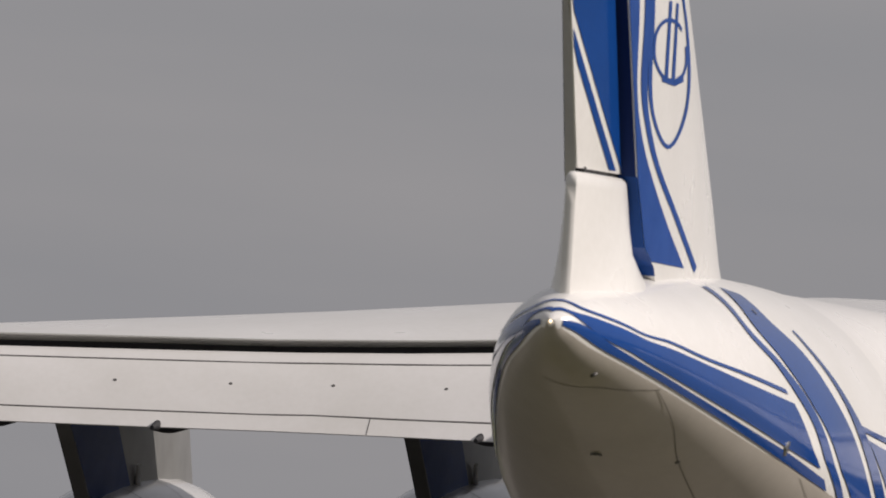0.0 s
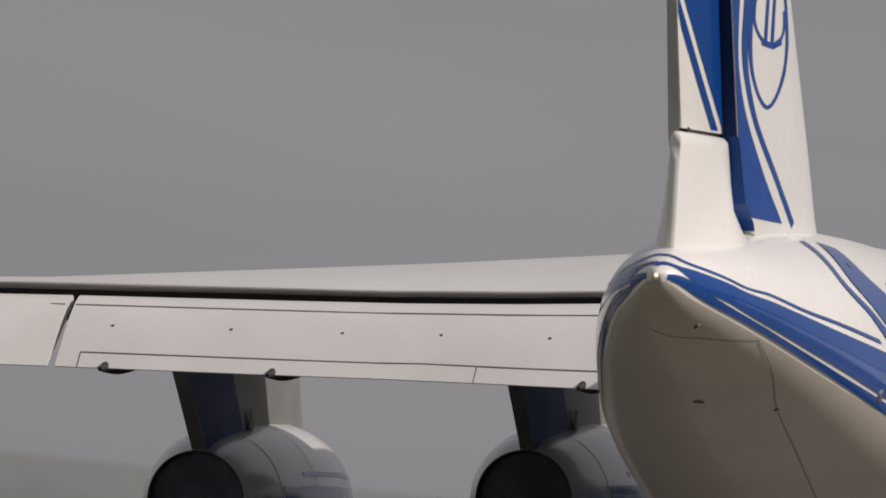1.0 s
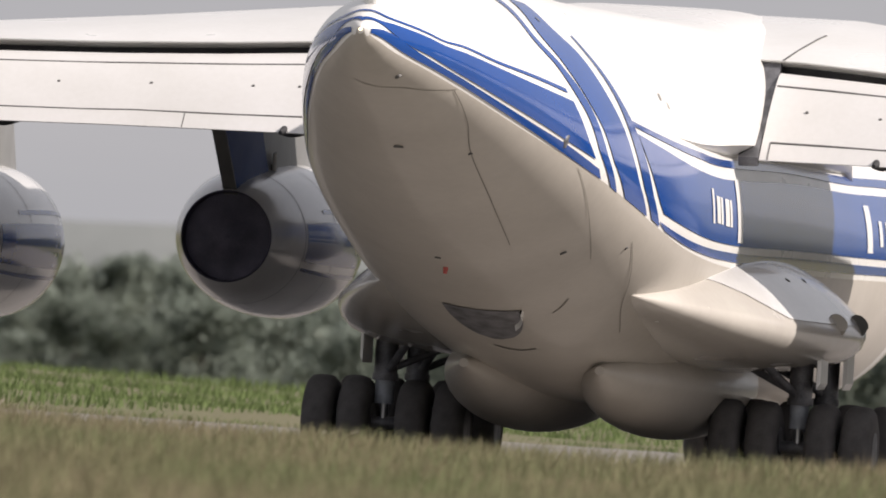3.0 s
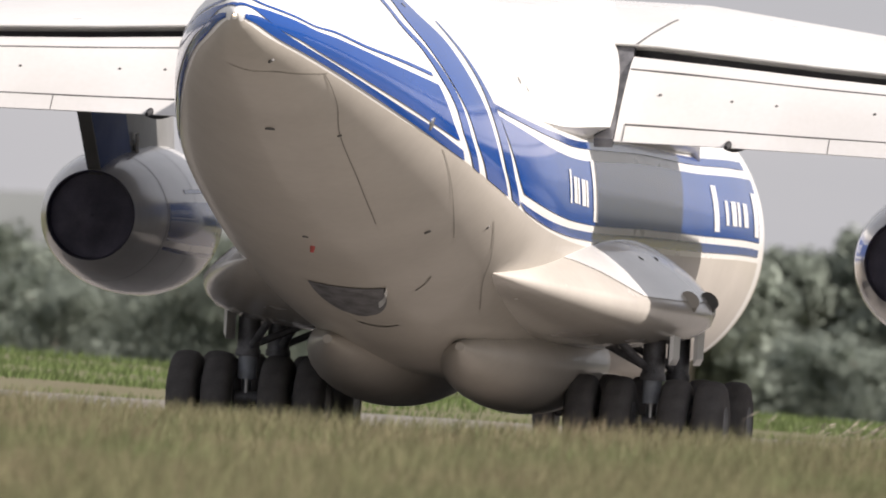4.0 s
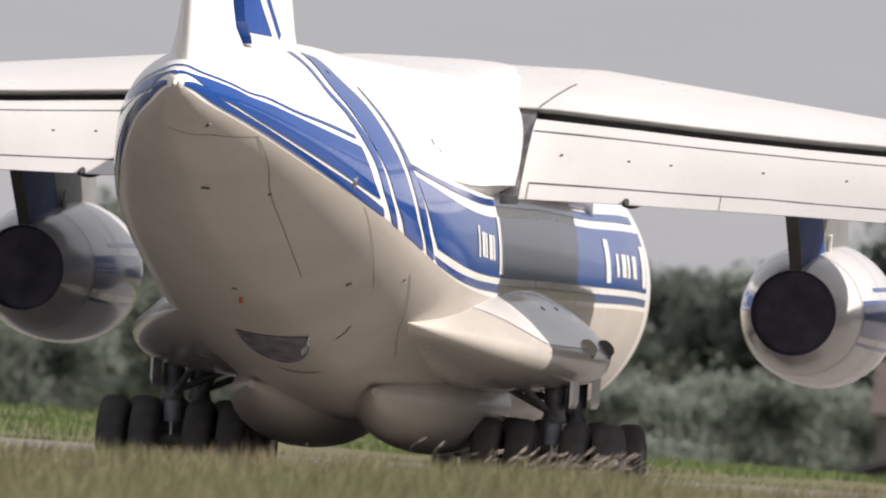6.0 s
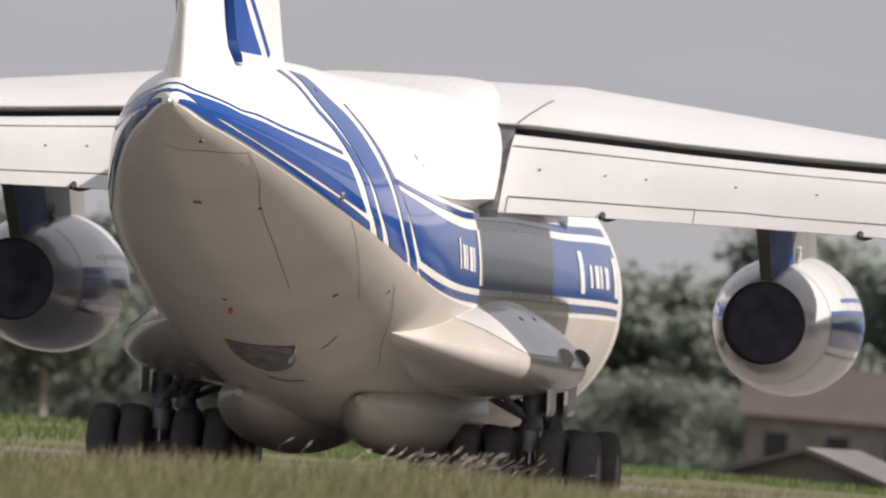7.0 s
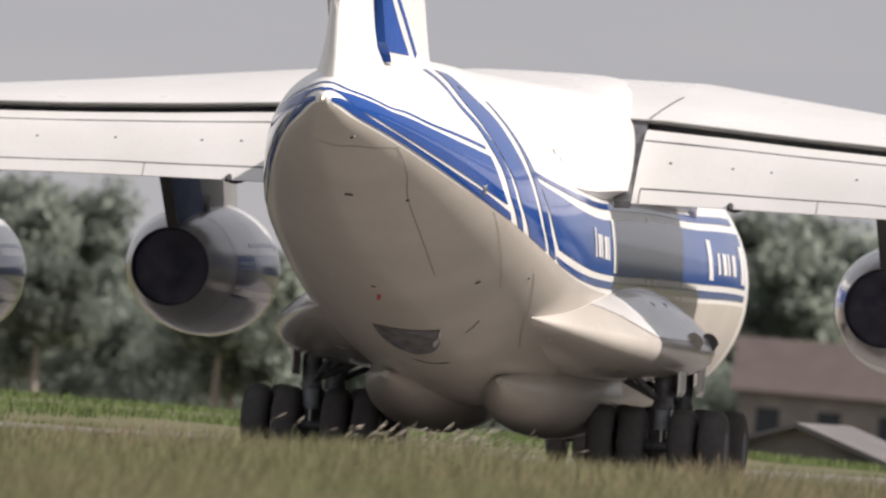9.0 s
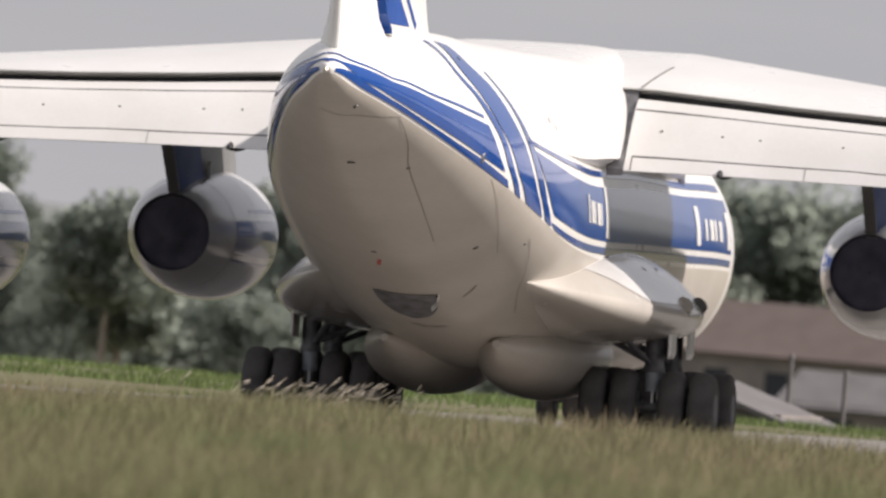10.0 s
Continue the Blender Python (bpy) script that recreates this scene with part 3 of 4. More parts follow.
def build_gear(plane):
    Y, Z = Vector((0, 1, 0)), Vector((0, 0, 1))
    for side in (-1, 1):
        for gx in (-2.9, -0.3):
            gy = side * 3.05
            strut = part("gear_strut", tube((gx, gy, 1.28), (gx + 0.05, gy, 2.3), 0.17, n=20), GEAR, plane, "dark main gear leg")
            part("oleo", tube((gx, gy, 0.92), (gx, gy, 1.36), 0.14, n=20), STRUT, strut, "pale blue-grey oleo cylinder")
            part("piston", tube((gx, gy, 0.6), (gx, gy, 0.95), 0.07, n=16), METAL, strut, "bright metal piston")
            part("collar", tube((gx, gy, 1.26), (gx, gy, 1.36), 0.19, n=20), GEAR, strut)
            part("axle", tube((gx, gy - 1.1, 0.64), (gx, gy + 1.1, 0.64), 0.1, n=14), GEAR, strut)
            part("drag_brace", tube((gx, gy, 1.35), (gx - 0.9, gy + side * -0.55, 1.95), 0.06, n=10), GEAR, strut)
            part("side_brace", tube((gx, gy, 1.4), (gx + 0.2, gy - side * 0.75, 1.75), 0.055, n=10), GEAR, strut)
            part("gear_door", loft([[Vector((gx + dx, gy + side * (0.28 + 0.05 * k), zz + 0.1 * k)) for dx, k in ((-0.4, 0), (-0.35, 1), (0.35, 1), (0.4, 0))] for zz in (1.5, 2.2)]), WHITE, strut, "white leg door", smooth=False)
            for dy in (-1.02, -0.48, 0.38, 0.9):
                build_wheel(plane, gx, gy + side * dy, 0.65, 0.44, side)
        # the long pod at the side: sloping top, a chine outboard and a narrow underside
        tip = Vector((0, 1.72, 2.72))
        form = [Vector((0, y, z)) for y, z in POD_FORM]

        def pod_point(q, v, off=0.0):
            k = math.sin(math.pi * min(max(q, 0.001), 0.999)) ** 0.8
            i = min(int(v), len(form) - 2)
            f = form[i].lerp(form[i + 1], v - i)
            d = form[i + 1] - form[i]
            p = tip.lerp(f, k) + Vector((0, -d.z, d.y)).normalized() * off
            return Vector((-10.8 + 17.6 * q, side * p.y, p.z))

        pod = part("gear_pod", loft([[pod_point(q, v) for v in range(len(form))] for q in np.linspace(0, 1, 31)]), POD, plane, "long pale grey main gear pod")
        # white patch puts the sky's sheen on the shadowed pod top into paint
        rows = [[pod_point(q, 1.0 + (6.1 - 1.0) * v * min(1, 0.25 + (q - 0.17) * 6), 0.012) for v in np.linspace(0, 1, 14)] for q in np.linspace(0.17, 0.75, 20)]
        part("pod_sheen_skin", loft(rows, closed=False), GLOSSY, pod, "upper skin of the pod, painted white for mirrored sky")
        for q, v, m in ((0.45, 6.0, BELLY), (0.58, 6.0, PYLON)):
            c = pod_point(q, v)
            part("pod_vent", disc(c, (-0.5, side * 0.5, 0.5), 0.17, t=0.05), m, pod, "round dark pod vent")
        for q in (0.42, 0.5):
            part("rivet_cap", disc(pod_point(q, 3.2), (0, side * 0.5, 0.8), 0.05, t=0.02), SEAM, pod)
        rs = []
        for s in np.linspace(0, 1, 19):
            x = -8.2 + 12.7 * s
            k = math.sin(math.pi * min(max(s, 0.001), 0.999)) ** 0.7
            rs.append(ring((x, side * 0.97, 1.62 - 0.22 * k), Y, Z, 0.05 + 0.98 * k, 0.05 + 0.72 * k, 28))
        part("belly_fairing", loft(rs), BELLY, plane, "grey bulge under the belly")
    nose = part("nose_gear_strut", tube((13.6, 0, 0.55), (13.6, 0, 1.6), 0.14), STRUT, plane)
    part("axle", tube((13.6, -1.0, 0.55), (13.6, 1.0, 0.55), 0.08), GEAR, nose)
    for y in (-1.0, -0.5, 0.5, 1.0):
        build_wheel(plane, 13.6, y, 0.55, 0.33, 1)


# lines of paint on the right side: x and angle
PAINT = {
    "thin_top": ([(-22.4, 90), (-22.29, 41.8), (-21.48, 17.8), (-20.66, 16.2), (-19.7, 13.9), (-18.6, 14.3), (-16.98, 15.9)],
                 [(-22.45, 90), (-22.33, 38), (-21.5, 15.6), (-20.66, 14.2), (-19.7, 12.0), (-18.6, 12.6), (-16.9, 14.4)]),
    "wedge": ([(-22.62, 90), (-22.44, 34), (-21.54, 12.2), (-20.52, 9.9), (-18.66, 9.3), (-16.71, 12.0)],
              [(-22.71, 90), (-22.41, 8), (-21.53, -9.6), (-19.64, -12.3), (-17.36, -9.8), (-15.69, -6.5)]),
    "thin_low": ([(-22.72, 20), (-21.96, -9), (-20.61, -14.9), (-18.5, -14.5), (-16.84, -11.2), (-15.46, -10.0)],
                 [(-22.73, -8), (-22.15, -19.8), (-21.0, -21.0), (-19.0, -20.0), (-16.9, -17.0), (-15.25, -14.2)]),
    "sweep_rear": ([(-17.3, 66), (-17.62, 38.3), (-17.04, 25.1), (-16.57, 16.7), (-16.02, 8.8), (-15.45, -2.6), (-14.76, -13.7)],
                   [(-17.0, 66.5), (-17.43, 40.8), (-16.8, 27.0), (-16.23, 18.9), (-15.71, 10.8), (-15.15, 0.0), (-14.42, -13.8)]),
    "sweep": ([(-16.35, 67), (-17.03, 43.7), (-16.66, 29.0), (-16.01, 17.2), (-15.38, 8.8), (-14.87, 0.5), (-13.95, -12.9)],
              [(-15.8, 63), (-15.95, 47.9), (-15.4, 36.4), (-14.85, 24.3), (-14.21, 14.0), (-13.64, 4.0), (-12.62, -11.7)]),
    "sweep_fore": ([(-15.1, 46), (-14.9, 37.7), (-14.25, 23.8), (-13.95, 16.8), (-13.59, 9.2), (-13.12, 1.0), (-12.32, -11.1)],
                   [(-15.0, 46.6), (-14.74, 38.3), (-14.0, 25.0), (-13.5, 17.7), (-13.06, 10.6), (-12.55, 1.4), (-11.8, -11.4)]),
    "band": ([(-13.35, 15.6), (-11.35, 16.2), (-7.76, 16.1), (-5.05, 16.8), (1.63, 19.6), (13.0, 24.0)],
             [(-11.72, -4.2), (-10.2, -2.8), (-8.03, -1.5), (-5.37, -0.5), (1.04, -0.1), (13.0, -0.8)]),
    "line_over": ([(-13.68, 18.8), (-11.12, 20.4), (-8.55, 21.5), (-5.57, 21.9), (5.68, 27.2), (12.5, 31)],
                  [(-13.6, 17.3), (-11.21, 18.7), (-8.69, 19.5), (-5.7, 19.9), (5.33, 24.2), (12.6, 27.5)]),
    "line_under": ([(-11.9, -9.0), (-10.47, -7.6), (-7.93, -4.8), (-5.29, -3.2), (1.12, -2.7), (13, -3.6)],
                   [(-11.4, -11.2), (-9.92, -9.9), (-7.76, -7.8), (-5.18, -6.3), (1.26, -6.3), (13, -6.4)]),
}
BELLY_LINE = [(-22.786, 45), (-22.75, -12), (-22.6, -24), (-22.11, -26.5), (-20.42, -25.0), (-18.29, -21.8), (-16.16, -16.0), (-14.39, -13.4), (-12.29, -12.4), (-10.3, -11.6), (-7.68, -9.6), (-4.15, -8.3), (1.4, -8.4), (16, -8.5)]


def along(line, u):
    """The point of a line of paint at u from 0 to 1."""
    rows = [(k / (len(line) - 1), *p) for k, p in enumerate(line)]
    return table(rows, u)


def patch(name, upper, lower, mat, plane, side, off=0.014, n=64, m=12, label=""):
    rows = []
    for u in np.linspace(0, 1, n):
        (x0, a0), (x1, a1) = along(upper, u), along(lower, u)
        row = []
        for v in np.linspace(0, 1, m):
            p = skin(x0 + (x1 - x0) * v, a0 + (a1 - a0) * v, off)
            row.append(Vector((p.x, p.y * side, p.z)))
        rows.append(row)
    return part(name, loft(rows, closed=False), mat, plane, label)


def skin_line(pts, width, fus, mat=None, off=0.012, name="panel_seam"):
    rows = []
    n = 8 * len(pts)
    ps = [skin(*along(pts, u), off) for u in np.linspace(0, 1, n)]
    for k, p in enumerate(ps):
        d = (ps[min(k + 1, n - 1)] - ps[max(k - 1, 0)]).normalized()
        x, a = along(pts, k / (n - 1))
        nrm = (skin(x, a, 1) - skin(x, a, 0)).normalized()
        c = d.cross(nrm).normalized() * width / 2
        rows.append([p - c, p + c])
    return part(name, loft(rows, closed=False), mat or BELLY_SEAM, fus)


def skin_spot(name, x, a, r, mat, fus, label=""):
    return part(name, disc(skin(x, a, 0.0), skin(x, a, 1) - skin(x, a, 0), r), mat, fus, label)


def build_paint(plane):
    fus = [o for o in plane.children if o.name == "fuselage"][0]
    rows = []
    for x in [-22.786] + list(np.linspace(-22.79, -21, 22))[1:] + list(np.linspace(-20.7, -4, 75)) + list(np.linspace(-3, 16, 14)):
        a = table(BELLY_LINE, x)[0]
        rows.append([skin(x, q, 0.006) for q in np.linspace(a, -180 - a, 96)])
    part("belly_skin", loft(rows, closed=False), BELLY, fus, "light grey painted belly")
    for side in (1, -1):
        for key, (upper, lower) in PAINT.items():
            patch("stripe", upper, lower, BLUE, fus, side, label="blue painted stripe")
    # half-moon intake, seams and small fittings of the rear belly
    rows = []
    for q in np.linspace(0, 0.995, 12):
        w = 13.5 * math.sqrt(1 - q * q)
        rows.append([skin(-11.75 + 1.6 * q, -94 + w * v, 0.02) for v in np.linspace(-1, 1, 9)])
    vent = part("vent", loft(rows, closed=False), GEAR, fus, "dark half-moon vent")
    part("vent_lip", loft([[skin(-11.75 + 1.0 * q, -94 + 13.5 * math.sqrt(1 - q * q) + dv, o) for dv, o in ((0, 0.0), (0.4, 0.1), (1.2, 0.0))] for q in np.linspace(0, 0.75, 6)], closed=False), WHITE, fus, "pale vent lip")
    skin_line([(-21.95, -110), (-21.8, -85), (-21.6, -60), (-21.1, -40), (-20.68, -27)], 0.015, fus)
    skin_line([(-20.7, -29), (-19.8, -42), (-18.76, -56), (-16.75, -64), (-15.0, -68.5)], 0.015, fus)
    skin_line([(-16.2, -18), (-14.6, -34), (-13.2, -45)], 0.010, fus)
    skin_line([(-12.6, -26), (-11.4, -38), (-10.6, -47), (-9.4, -54)], 0.015, fus)
    skin_line([(-9.6, -83), (-9.5, -90), (-9.7, -97)], 0.07, fus, DARK)
    skin_line([(-11.9, -62), (-11.6, -66), (-11.4, -70)], 0.035, fus)
    for x, a, r in ((-21.9, -53.4, 0.05), (-19.4, -91.3, 0.075), (-13.97, -52.4, 0.055), (-16.36, 51.3, 0.05), (-18.77, -56.3, 0.035), (-14.4, -98.5, 0.05), (-12.6, -30, 0.035)):
        skin_spot("drain_cap", x, a, r, SEAM, fus)
    skin_spot("side_lamp", -16.92, -9.5, 0.1, METAL, fus, "small metal fitting on the stripe")
    part("belly_beacon", tube(skin(-13.9, -97.6, -0.02), skin(-13.9, -97.6, 0.09), 0.04, 0.028), RED, fus, "small red beacon")
    part("tail_lamp", disc((-22.79, 0, 5.91), (-1, 0, 0), 0.018), LAMP, fus, "lit white tail lamp")
    # writing on the band, too slanted to read
    bars = ((-7.95, 3.5, 12.5, 0.12), (-7.55, 4, 11, 0.22), (-7.15, 4, 11, 0.12), (-6.75, 4, 11, 0.25), (-6.3, 4, 11, 0.12), (-5.6, 0.5, 17, 0.3),
            (7.4, 1.5, 18, 0.35), (8.7, 4, 13, 0.2), (9.4, 4, 13, 0.35), (10.1, 4, 13, 0.2), (10.8, 4, 13, 0.35), (12.2, 1, 18, 0.4))
    for side in (1, -1):
        for x, a0, a1, w in bars:
            patch("letter_bar", [(x, a1), (x + 1.5 * w, a1)], [(x, a0), (x + 1.5 * w, a0)], WHITE, fus, side, 0.024, 3, 6)
    for x, a in ((-10.6, 33), (-10.2, 31), (-9.8, 32), (-9.4, 30), (-8.9, 31), (-8.4, 29), (-8.0, 30)):
        patch("letter_bar", [(x, a + 2.2), (x + 0.13, a + 2.2)], [(x, a), (x + 0.13, a)], BELLY, fus, 1, 0.02, 3, 4)


def build_plane():
    plane = new("cargo_aircraft")
    tagged(plane, "large white four-engined cargo jet with blue stripes taxiing on the runway", "aircraft")
    build_fuselage(plane)
    build_wing(plane)
    build_fin(plane)
    for e in ENGINES:
        build_engine(plane, e)
    build_gear(plane)
    build_paint(plane)
    build_fin_paint(plane)
    return plane


plane = build_plane()


# ---------------------------------------------------------------- ground
# far edge of the pavement: through EDGE in the direction EDGE_WAY
EDGE, EDGE_WAY = Vector((236.4, 32.1, 0)), Vector((math.cos(radians(-21.5)), math.sin(radians(-21.5)), 0))
EDGE_OUT = Vector((-EDGE_WAY.y, EDGE_WAY.x, 0))


def beyond(x, y):
    """Metres past the pavement's far edge."""
    return (Vector((x, y, 0)) - EDGE).dot(EDGE_OUT)


def soil(x, y):
    r = math.hypot(x, y)
    k = min(1, max(0, (r - 120) / 44))
    z = 0.955 * (1 - k * k * (3 - 2 * k)) + 0.05 * math.sin(x * 0.35 + 1) * math.cos(y * 0.5)
    if r < 169:
        z -= 0.22 * min(1, max(0, (math.degrees(math.atan2(y, max(x, 1))) - 7.7) / 2.2))
    b = beyond(x, y)
    if r > 144:
        z = -0.08 + (0.22 + 0.06 * math.sin(x * 0.3) if b > 1.5 else 0)
    if b > 1.5 and r > 264:
        # the land falls away behind the verge
        q = min(1, (r - 264) / 130)
        z -= 6.4 * q * q * (3 - 2 * q)
    return z


def build_ground():
    xs = [-4000, -1500, -500, -200, -100] + list(np.arange(-60, 420, 3.0)) + [450, 500, 600, 800, 1200, 2000, 4500]
    ys = [-4000, -1500, -500, -200] + list(np.arange(-100, 160, 3.0)) + [200, 300, 500, 900, 1600, 4000]
    bm = bmesh.new()
    grid = [[bm.verts.new((x, y, soil(x, y))) for y in ys] for x in xs]
    for a, b in zip(grid, grid[1:]):
        for k in range(len(ys) - 1):
            bm.faces.new((a[k], b[k], b[k + 1], a[k + 1]))
    tagged(part("ground", bm, SOIL), "grassy airfield ground reaching to the horizon", "ground", kind="structure")
    bm = bmesh.new()
    a, b = EDGE - EDGE_WAY * 190, EDGE + EDGE_WAY * 330
    rows = []
    for q in np.linspace(0, 1, 120):
        p = a + (b - a) * q + EDGE_OUT * (0.35 * math.sin(q * 140) * math.sin(q * 37))
        rows.append([p, p - EDGE_OUT * 4, p - EDGE_OUT * 44])
    loft(rows, closed=False, bm=bm)
    tagged(part("runway", bm, ASPHALT), "pale worn concrete runway pavement", "runway", kind="structure")


build_ground()


def blades(name, spots, mat, label, category, width=0.012):
    """One mesh of bent grass blades; spots: x, y, z, height."""
    rnd = np.random.default_rng(7)
    n = len(spots)
    p = np.array(spots)
    ang = rnd.uniform(0, 2 * np.pi, n)
    w = width * rnd.uniform(0.6, 1.4, n)
    lean = rnd.normal(0.0, 0.25, (n, 2)) + np.array([0.05, -0.12])
    dx, dy = np.cos(ang) * w, np.sin(ang) * w
    base, h = p[:, :3], p[:, 3]
    v = np.empty((n, 5, 3))
    v[:, 0] = base + np.c_[-dx, -dy, np.zeros(n)]
    v[:, 1] = base + np.c_[dx, dy, np.zeros(n)]
    mid = base + np.c_[lean * (h * 0.35)[:, None], h * 0.6]
    v[:, 2] = mid + np.c_[dx, dy, np.zeros(n)] * 0.8
    v[:, 3] = mid - np.c_[dx, dy, np.zeros(n)] * 0.8
    v[:, 4] = base + np.c_[lean * h[:, None], h]
    k = np.arange(n) * 5
    quads = np.stack([k, k + 1, k + 2, k + 3], 1)
    tris = np.stack([k + 3, k + 2, k + 4], 1)
    me = bpy.data.meshes.new(name)
    me.from_pydata(v.reshape(-1, 3).tolist(), [], quads.tolist() + tris.tolist())
    me.materials.append(mat)
    return tagged(new(name, me), label, category, kind="stuff")


def field(r0, r1, a0, a1, n, h0, h1, seed):
    rnd = np.random.default_rng(seed)
    out = []
    for r, a, q in zip(np.sqrt(rnd.uniform(r0 * r0, r1 * r1, n)), np.radians(rnd.uniform(a0, a1, n)), rnd.uniform(0, 1, n)):
        x, y = r * math.cos(a), r * math.sin(a)
        c = noise.noise(Vector((x * 0.25, y * 0.6, 3))) * 0.5 + 0.5
        out.append((x, y, soil(x, y) - 0.02, (h0 + (h1 - h0) * q) * (0.6 + 0.7 * c)))
    return out


blades("meadow_grass", field(75, 143, 3.5, 15.5, 240000, 0.16, 0.50, 1), GRASS, "tall unmown green and straw coloured meadow grass", "grass", 0.0065)


def verge():
    rnd = np.random.default_rng(5)
    out = []
    for q, b, h in zip(rnd.uniform(-75, 110, 130000), rnd.uniform(0, 1, 130000) ** 1.3 * 50, rnd.uniform(0.09, 0.25, 130000)):
        p = EDGE + EDGE_WAY * q + EDGE_OUT * b
        c = noise.noise(Vector((p.x * 0.2, p.y * 0.2, 1))) * 0.5 + 0.5
        out.append((p.x, p.y, soil(p.x, p.y) - 0.02, h * (0.5 + 0.9 * c)))
    return out


blades("verge_grass", verge(), GRASS_FAR, "bright green grass verge beyond the runway", "grass", 0.015)


# ---------------------------------------------------------------- trees
def at(yaw, r):
    return r * math.cos(radians(yaw)), r * math.sin(radians(yaw))


def make_tree(seed, height, spread, low, n):
    """A tapered trunk with limbs and a crown of many small leaves in clumps."""
    rnd = random.Random(seed)
    tree = new("tree")
    tagged(tree, "broadleaf tree beyond the verge, its leaf colour paled for haze", "tree", "trees beyond the runway")
    wood = bmesh.new()
    lean = Vector((rnd.uniform(-0.2, 0.2), rnd.uniform(-0.2, 0.2), 0))
    pts = [Vector((0, 0, -0.2)) + lean * (q * q * height * 0.3) + Vector((0, 0, height * 0.8 * q)) for q in np.linspace(0, 1, 7)]
    loft([ring(p, (1, 0, 0), (0, 1, 0), 0.02 * height * (1.15 - q), n=10) for p, q in zip(pts, np.linspace(0, 1, 7))], bm=wood)
    clumps = []
    for k in range(22):
        q = rnd.uniform(low, 1)
        p = pts[min(6, int(q * 6))]
        a = rnd.uniform(0, 6.28)
        d = Vector((math.cos(a), math.sin(a), rnd.uniform(0.1, 0.9))).normalized() * spread * rnd.uniform(0.4, 1.0) * (1.15 - 0.5 * q)
        tube(p, p + d, 0.008 * height, 0.003 * height, n=6, bm=wood)
        clumps.append((p + d, spread * rnd.uniform(0.28, 0.52)))
        clumps.append((p + d * 0.55, spread * rnd.uniform(0.22, 0.4)))
    part("trunk", wood, BARK, tree)
    vs, fs = [], []
    for c, r in clumps:
        for k in range(n):
            u = Vector((rnd.gauss(0, 1), rnd.gauss(0, 1), rnd.gauss(0, 0.75)))
            p = c + u.normalized() * r * rnd.random() ** 0.4
            a = Vector((rnd.gauss(0, 1), rnd.gauss(0, 1), rnd.gauss(0, 1))).normalized() * rnd.uniform(0.016, 0.03) * height
            b = a.orthogonal().normalized() * a.length * 0.6
            i = len(vs)
            vs += [p - a, p + b, p + a, p - b]
            fs.append((i, i + 1, i + 2, i + 3))
    for c, r in clumps:
        # the dense heart of a clump, an uneven little body of twigs and leaves
        i = len(vs)
        for k in range(5):
            for q in range(8):
                a, e = q * math.pi / 4 + k * 0.3, -1.3 + k * 0.65
                vs.append(c + Vector((math.cos(a) * math.cos(e), math.sin(a) * math.cos(e), math.sin(e) * 0.8)) * r * rnd.uniform(0.2, 0.4))
        for k in range(4):
            for q in range(8):
                fs.append((i + k * 8 + q, i + k * 8 + (q + 1) % 8, i + k * 8 + 8 + (q + 1) % 8, i + k * 8 + 8 + q))
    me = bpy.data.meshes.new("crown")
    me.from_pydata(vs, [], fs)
    me.materials.append(HAZED_LEAF)
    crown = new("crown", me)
    crown.parent = tree
    return tree


TREES = [make_tree(3, 10.0, 2.9, 0.2, 150), make_tree(8, 10.0, 2.6, 0.3, 150), make_tree(11, 5.0, 2.8, 0.0, 130), make_tree(17, 10.0, 2.3, 0.66, 180)]
# the tree line: direction in degrees, height of its top over eye level in thousandths of the distance
TREE_LINE = [(2.5, 8), (4.3, 9), (5.0, 10.5), (5.7, 11.5), (5.85, 4), (6.0, 4), (6.2, 8), (6.8, 7.5), (7.4, 6.5), (8.0, 4), (8.35, 2.5), (8.65, 4), (8.95, 8.5), (9.3, 9), (9.6, 6.5), (9.9, 4), (10.6, 2.2), (11.2, 1.5), (12.1, 1.6), (12.5, 0.5), (12.8, -3.5), (13.3, -3.5), (13.9, -2.5), (17, -2)]


def plant():
    rnd = random.Random(4)
    used = [0] * len(TREES)
    spots = []
    yaw = 2.8
    while yaw < 16.5:
        top = straight(TREE_LINE, yaw)[0]
        r = rnd.uniform(860, 980)
        tall = 8.8 + r * (top + rnd.uniform(-1.2, 0.8)) / 1000
        kind = rnd.choice((0, 1, 0, 3)) if tall > 8 else 2
        spots.append((yaw, r, kind, tall / (4.6 if kind == 2 else 8.5)))
        yaw += rnd.uniform(0.12, 0.24)
    yaw = 2.8
    while yaw < 16.8:
        top = straight(TREE_LINE, yaw)[0]
        r = rnd.uniform(760, 830)
        tall = 8.8 + r * (min(1.0, top - 2) + rnd.uniform(-3.0, 0.5)) / 1000
        spots.append((yaw, r, 2, tall / 5.0))
        yaw += rnd.uniform(0.13, 0.22)
    spots += [(8.13, 560, 3, 1.45), (8.21, 558, 3, 1.4), (9.05, 600, 3, 1.3)]
    for yaw, r, k, size in spots:
        x, y = at(yaw, r)
        m = pose(x, y, soil(x, y), 0, 0, rnd.uniform(0, 360))
        tree = copy_thing(TREES[k], m) if used[k] else TREES[k]
        tree.matrix_basis = m
        tree.scale = (size, size, size)
        used[k] += 1


plant()


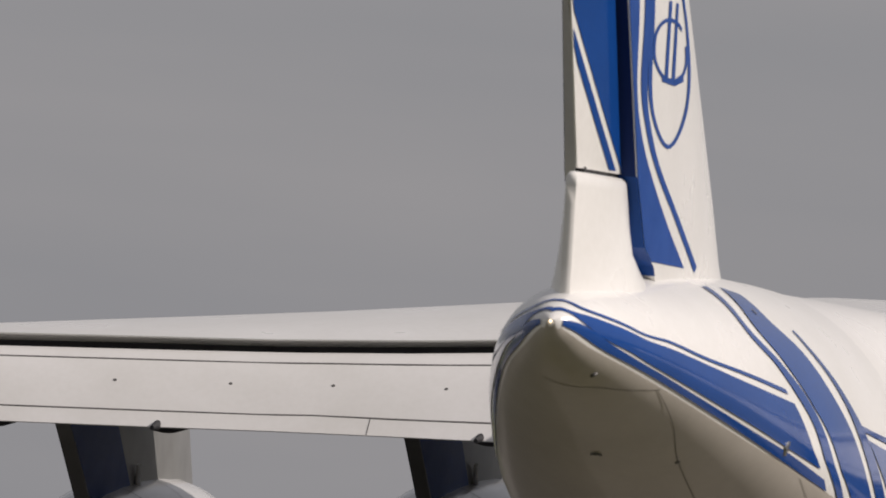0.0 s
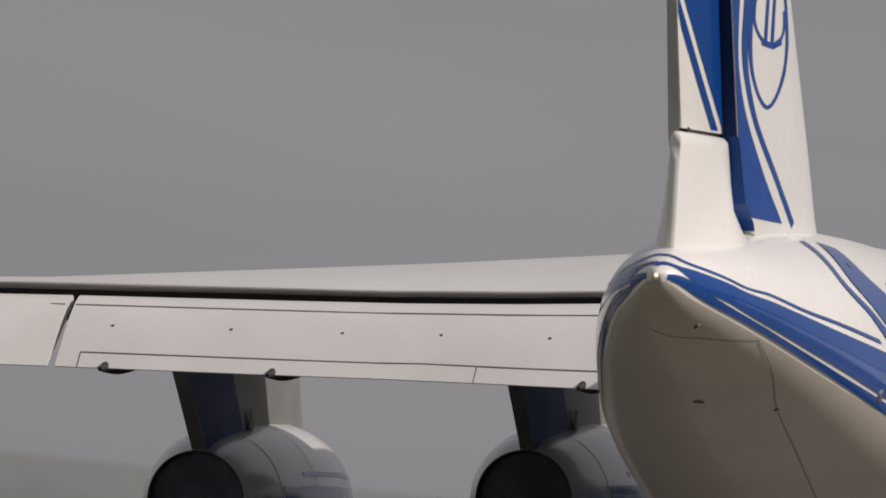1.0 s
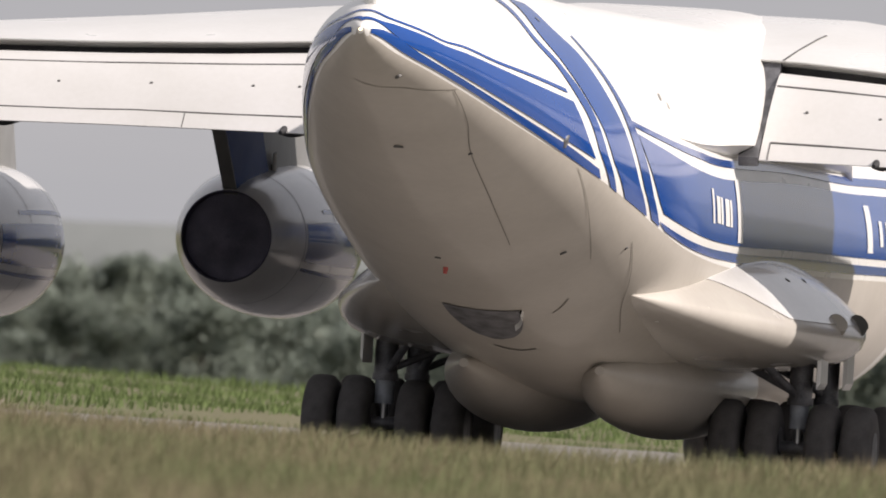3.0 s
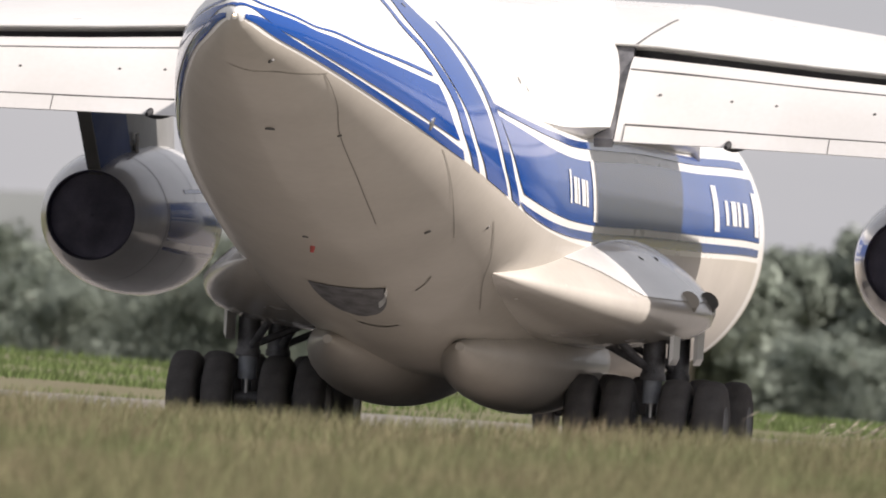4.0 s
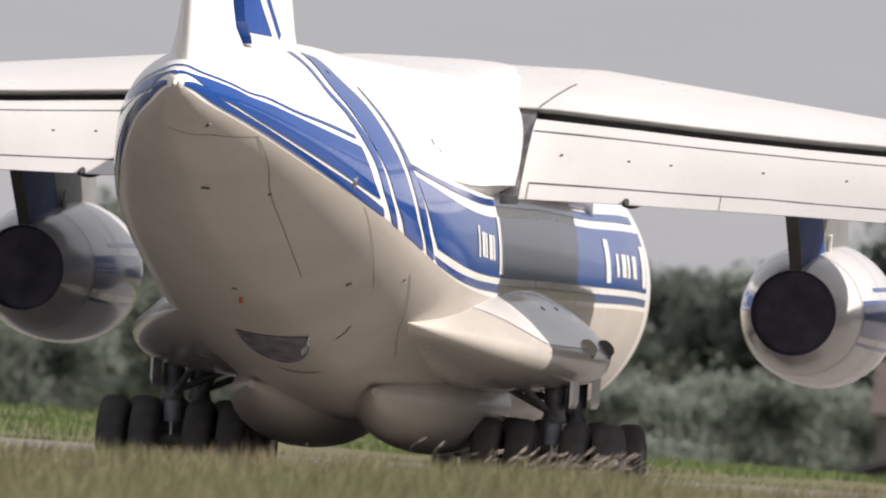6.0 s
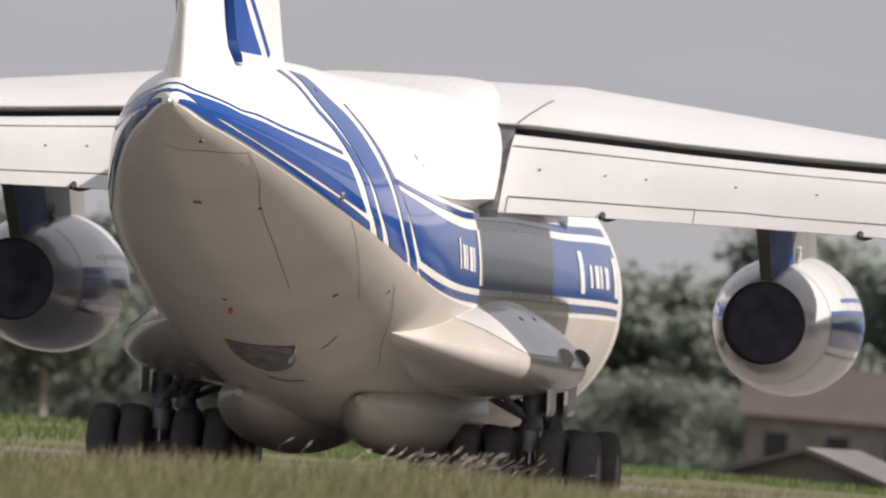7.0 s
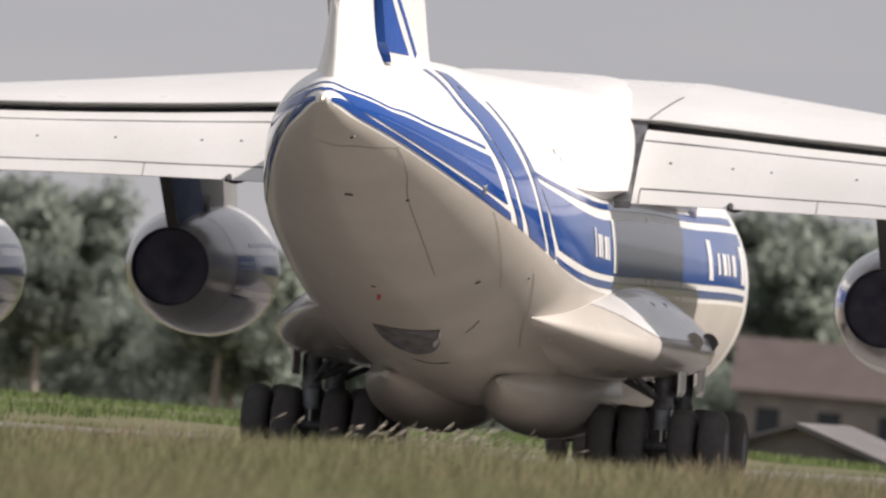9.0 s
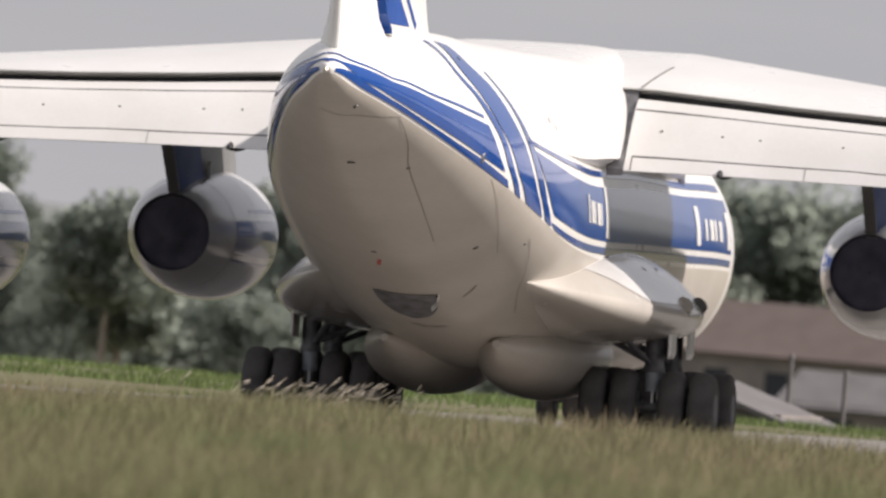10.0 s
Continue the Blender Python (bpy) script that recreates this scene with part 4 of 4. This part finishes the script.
def make_hills():
    rnd = random.Random(9)
    vs, fs = [], []
    n = 260
    for k in range(n):
        yaw = -180 + 360 * k / n
        x, y = at(yaw, 2600)
        # unseen sides rise higher, to give the glossy stripes something dark to mirror
        top = (13 if -2 < yaw < 20 else 120) + 5 * noise.noise(Vector((yaw * 0.35, 0, 0))) + 3 * noise.noise(Vector((yaw * 1.7, 5, 0)))
        vs += [(x, y, -10), (x, y, max(3, top)), (x * 1.03, y * 1.03, -10)]
    for k in range(n):
        a, b = 3 * k, 3 * ((k + 1) % n)
        fs += [(a, b, b + 1, a + 1), (a + 1, b + 1, b + 2, a + 2)]
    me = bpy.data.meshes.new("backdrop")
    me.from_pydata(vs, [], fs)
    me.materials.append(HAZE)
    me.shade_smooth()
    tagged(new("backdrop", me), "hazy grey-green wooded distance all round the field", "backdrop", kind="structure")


make_hills()


def slab(pts, d, bm=None):
    """A plate over the corners pts, d thick downwards."""
    return loft([[Vector(p) for p in pts], [Vector(p) - Vector((0, 0, d)) for p in pts]], bm=bm)


def make_house(name, label, yaw, r, turn, size, eave, ridge, roof_mat, openings):
    """A low house with a pitched roof, walls with windows, and a door."""
    x, y = at(yaw, r)
    house = tagged(new(name), label, "house")
    z0 = soil(x, y)
    house.matrix_basis = pose(x, y, z0, 0, 0, turn)
    w, d = size
    e, h = eave - z0, ridge - z0
    for nm, c, sz in (("front_wall", (-d / 2, 0, e / 2), (0.25, w, e)), ("back_wall", (d / 2, 0, e / 2), (0.25, w, e)), ("side_wall", (0, w / 2, e / 2), (d - 0.26, 0.25, e)), ("side_wall", (0, -w / 2, e / 2), (d - 0.26, 0.25, e))):
        part(nm, box(c, sz), PLASTER, house, smooth=False)
    for sg in (-1, 1):
        o = 0.5
        part("roof_slope", slab(((sg * (d / 2 + o), -w / 2 - o, e - 0.2), (sg * (d / 2 + o), w / 2 + o, e - 0.2), (0, w / 2 + o, h), (0, -w / 2 - o, h)), 0.12), roof_mat, house, smooth=False)
    for sg in (-1, 1):
        part("gable", loft([[Vector((-d / 2, y, e - 0.02)), Vector((d / 2, y, e - 0.02)), Vector((0, y, h - 0.15))] for y in (sg * w / 2 - 0.1, sg * w / 2 + 0.1)]), PLASTER, house, smooth=False)
    for k in range(openings):
        yy = -w / 2 + w * (k + 0.5) / openings
        win = part("window", box((-d / 2 - 0.10, yy, e * 0.72), (0.1, 1.3, 1.5)), GLASS, house, smooth=False)
        part("window_frame", box((-d / 2 - 0.14, yy, e * 0.72 - 0.8), (0.14, 1.5, 0.1)), PLASTER, win, smooth=False)
    if openings:
        part("door", box((-d / 2 - 0.13, 0.9 - w / 2, 0.95), (0.06, 0.9, 1.9)), PLASTER, house, smooth=False)
    return house


make_house("long_house", "long low house with a brown-red tiled roof among trees", 4.75, 690, 4, (24, 10), 0.3, 3.1, ROOF_RED, 7)
make_house("low_shelter", "low pale grey shelter with a pitched roof beside the pavement", 5.35, 277, 78, (3.2, 4.2), 0.3, 0.95, ROOF_GREY, 0)
make_house("shed", "low grey-roofed shed beside the trees", 4.35, 560, -14, (11, 7), -1.4, 0.1, ROOF_GREY, 2)
for yaw, tall in ((4.72, 2.6), (4.98, 2.9), (4.4, 2.7)):
    x, y = at(yaw, 300)
    base = soil(x, y)
    post = tagged(new("fence_post"), "grey upright post beside the pavement", "post", "posts beside the houses")
    post.matrix_basis = pose(x, y, base)
    part("shaft", tube((0, 0, -0.1), (0, 0, tall - 0.4), 0.065, 0.055, n=10), ROOF_GREY, post)
    part("cap", tube((0, 0, tall - 0.4), (0, 0, tall - 0.3), 0.08, 0.05, n=10), ROOF_GREY, post)


def seed_grass():
    """Tall stalks with pale seed heads, bowed by the wind."""
    rnd = random.Random(12)
    bm = bmesh.new()
    for k in range(150):
        yaw = rnd.gauss(7.15, 0.22) if k < 115 else rnd.uniform(4.5, 13)
        r = rnd.uniform(126, 140)
        x, y = at(yaw, r)
        h = 2.58 - r * rnd.uniform(0.0078, 0.0098) - soil(x, y) if k < 115 else rnd.uniform(0.35, 0.5)
        p0 = Vector((x, y, soil(x, y)))
        p1 = p0 + Vector((rnd.uniform(-0.03, 0.03), -0.03, h * 0.75))
        way = Vector((rnd.uniform(-0.05, 0.05), -rnd.uniform(0.05, 0.12), rnd.uniform(0.02, 0.1)))
        tube(p0, p1, 0.003, 0.002, n=4, bm=bm)
        a = p1 + way * 0.5
        tube(p1, a, 0.002, n=4, bm=bm)
        u = way.orthogonal().normalized()
        v = way.normalized().cross(u)
        loft([ring(a + way * q, u, v, rr, n=5) for q, rr in ((0, 0.003), (0.25, 0.008), (0.6, 0.007), (0.95, 0.002))], bm=bm)
    tagged(part("seed_grass", bm, STRAW), "pale grass stalks with seed heads bowed by the wind", "grass", kind="stuff")


seed_grass()


def motions():
    rows = []
    for (t, x, y, a), (_, yaw, pitch) in zip(TAXI, AIM):
        rows.append((t, aim(yaw, pitch) @ aim(yaw, pitch, 0).inverted() @ pose(x, y, 0, 0, 0, a)))
    walk(plane, rows)
    ts = [r[0] for r in TAXI]
    gone = [0.0]
    for p, q in zip(TAXI, TAXI[1:]):
        gone.append(gone[-1] + math.hypot(q[1] - p[1], q[2] - p[2]))
    for wheel, r in WHEELS:
        x, y, z = wheel.location
        rows = []
        for t in np.arange(0, 10.01, 0.1):
            rows.append((float(t), pose(x, y, z, 0, math.degrees(float(np.interp(t, ts, gone)) / r), 0)))
        walk(wheel, rows)


motions()
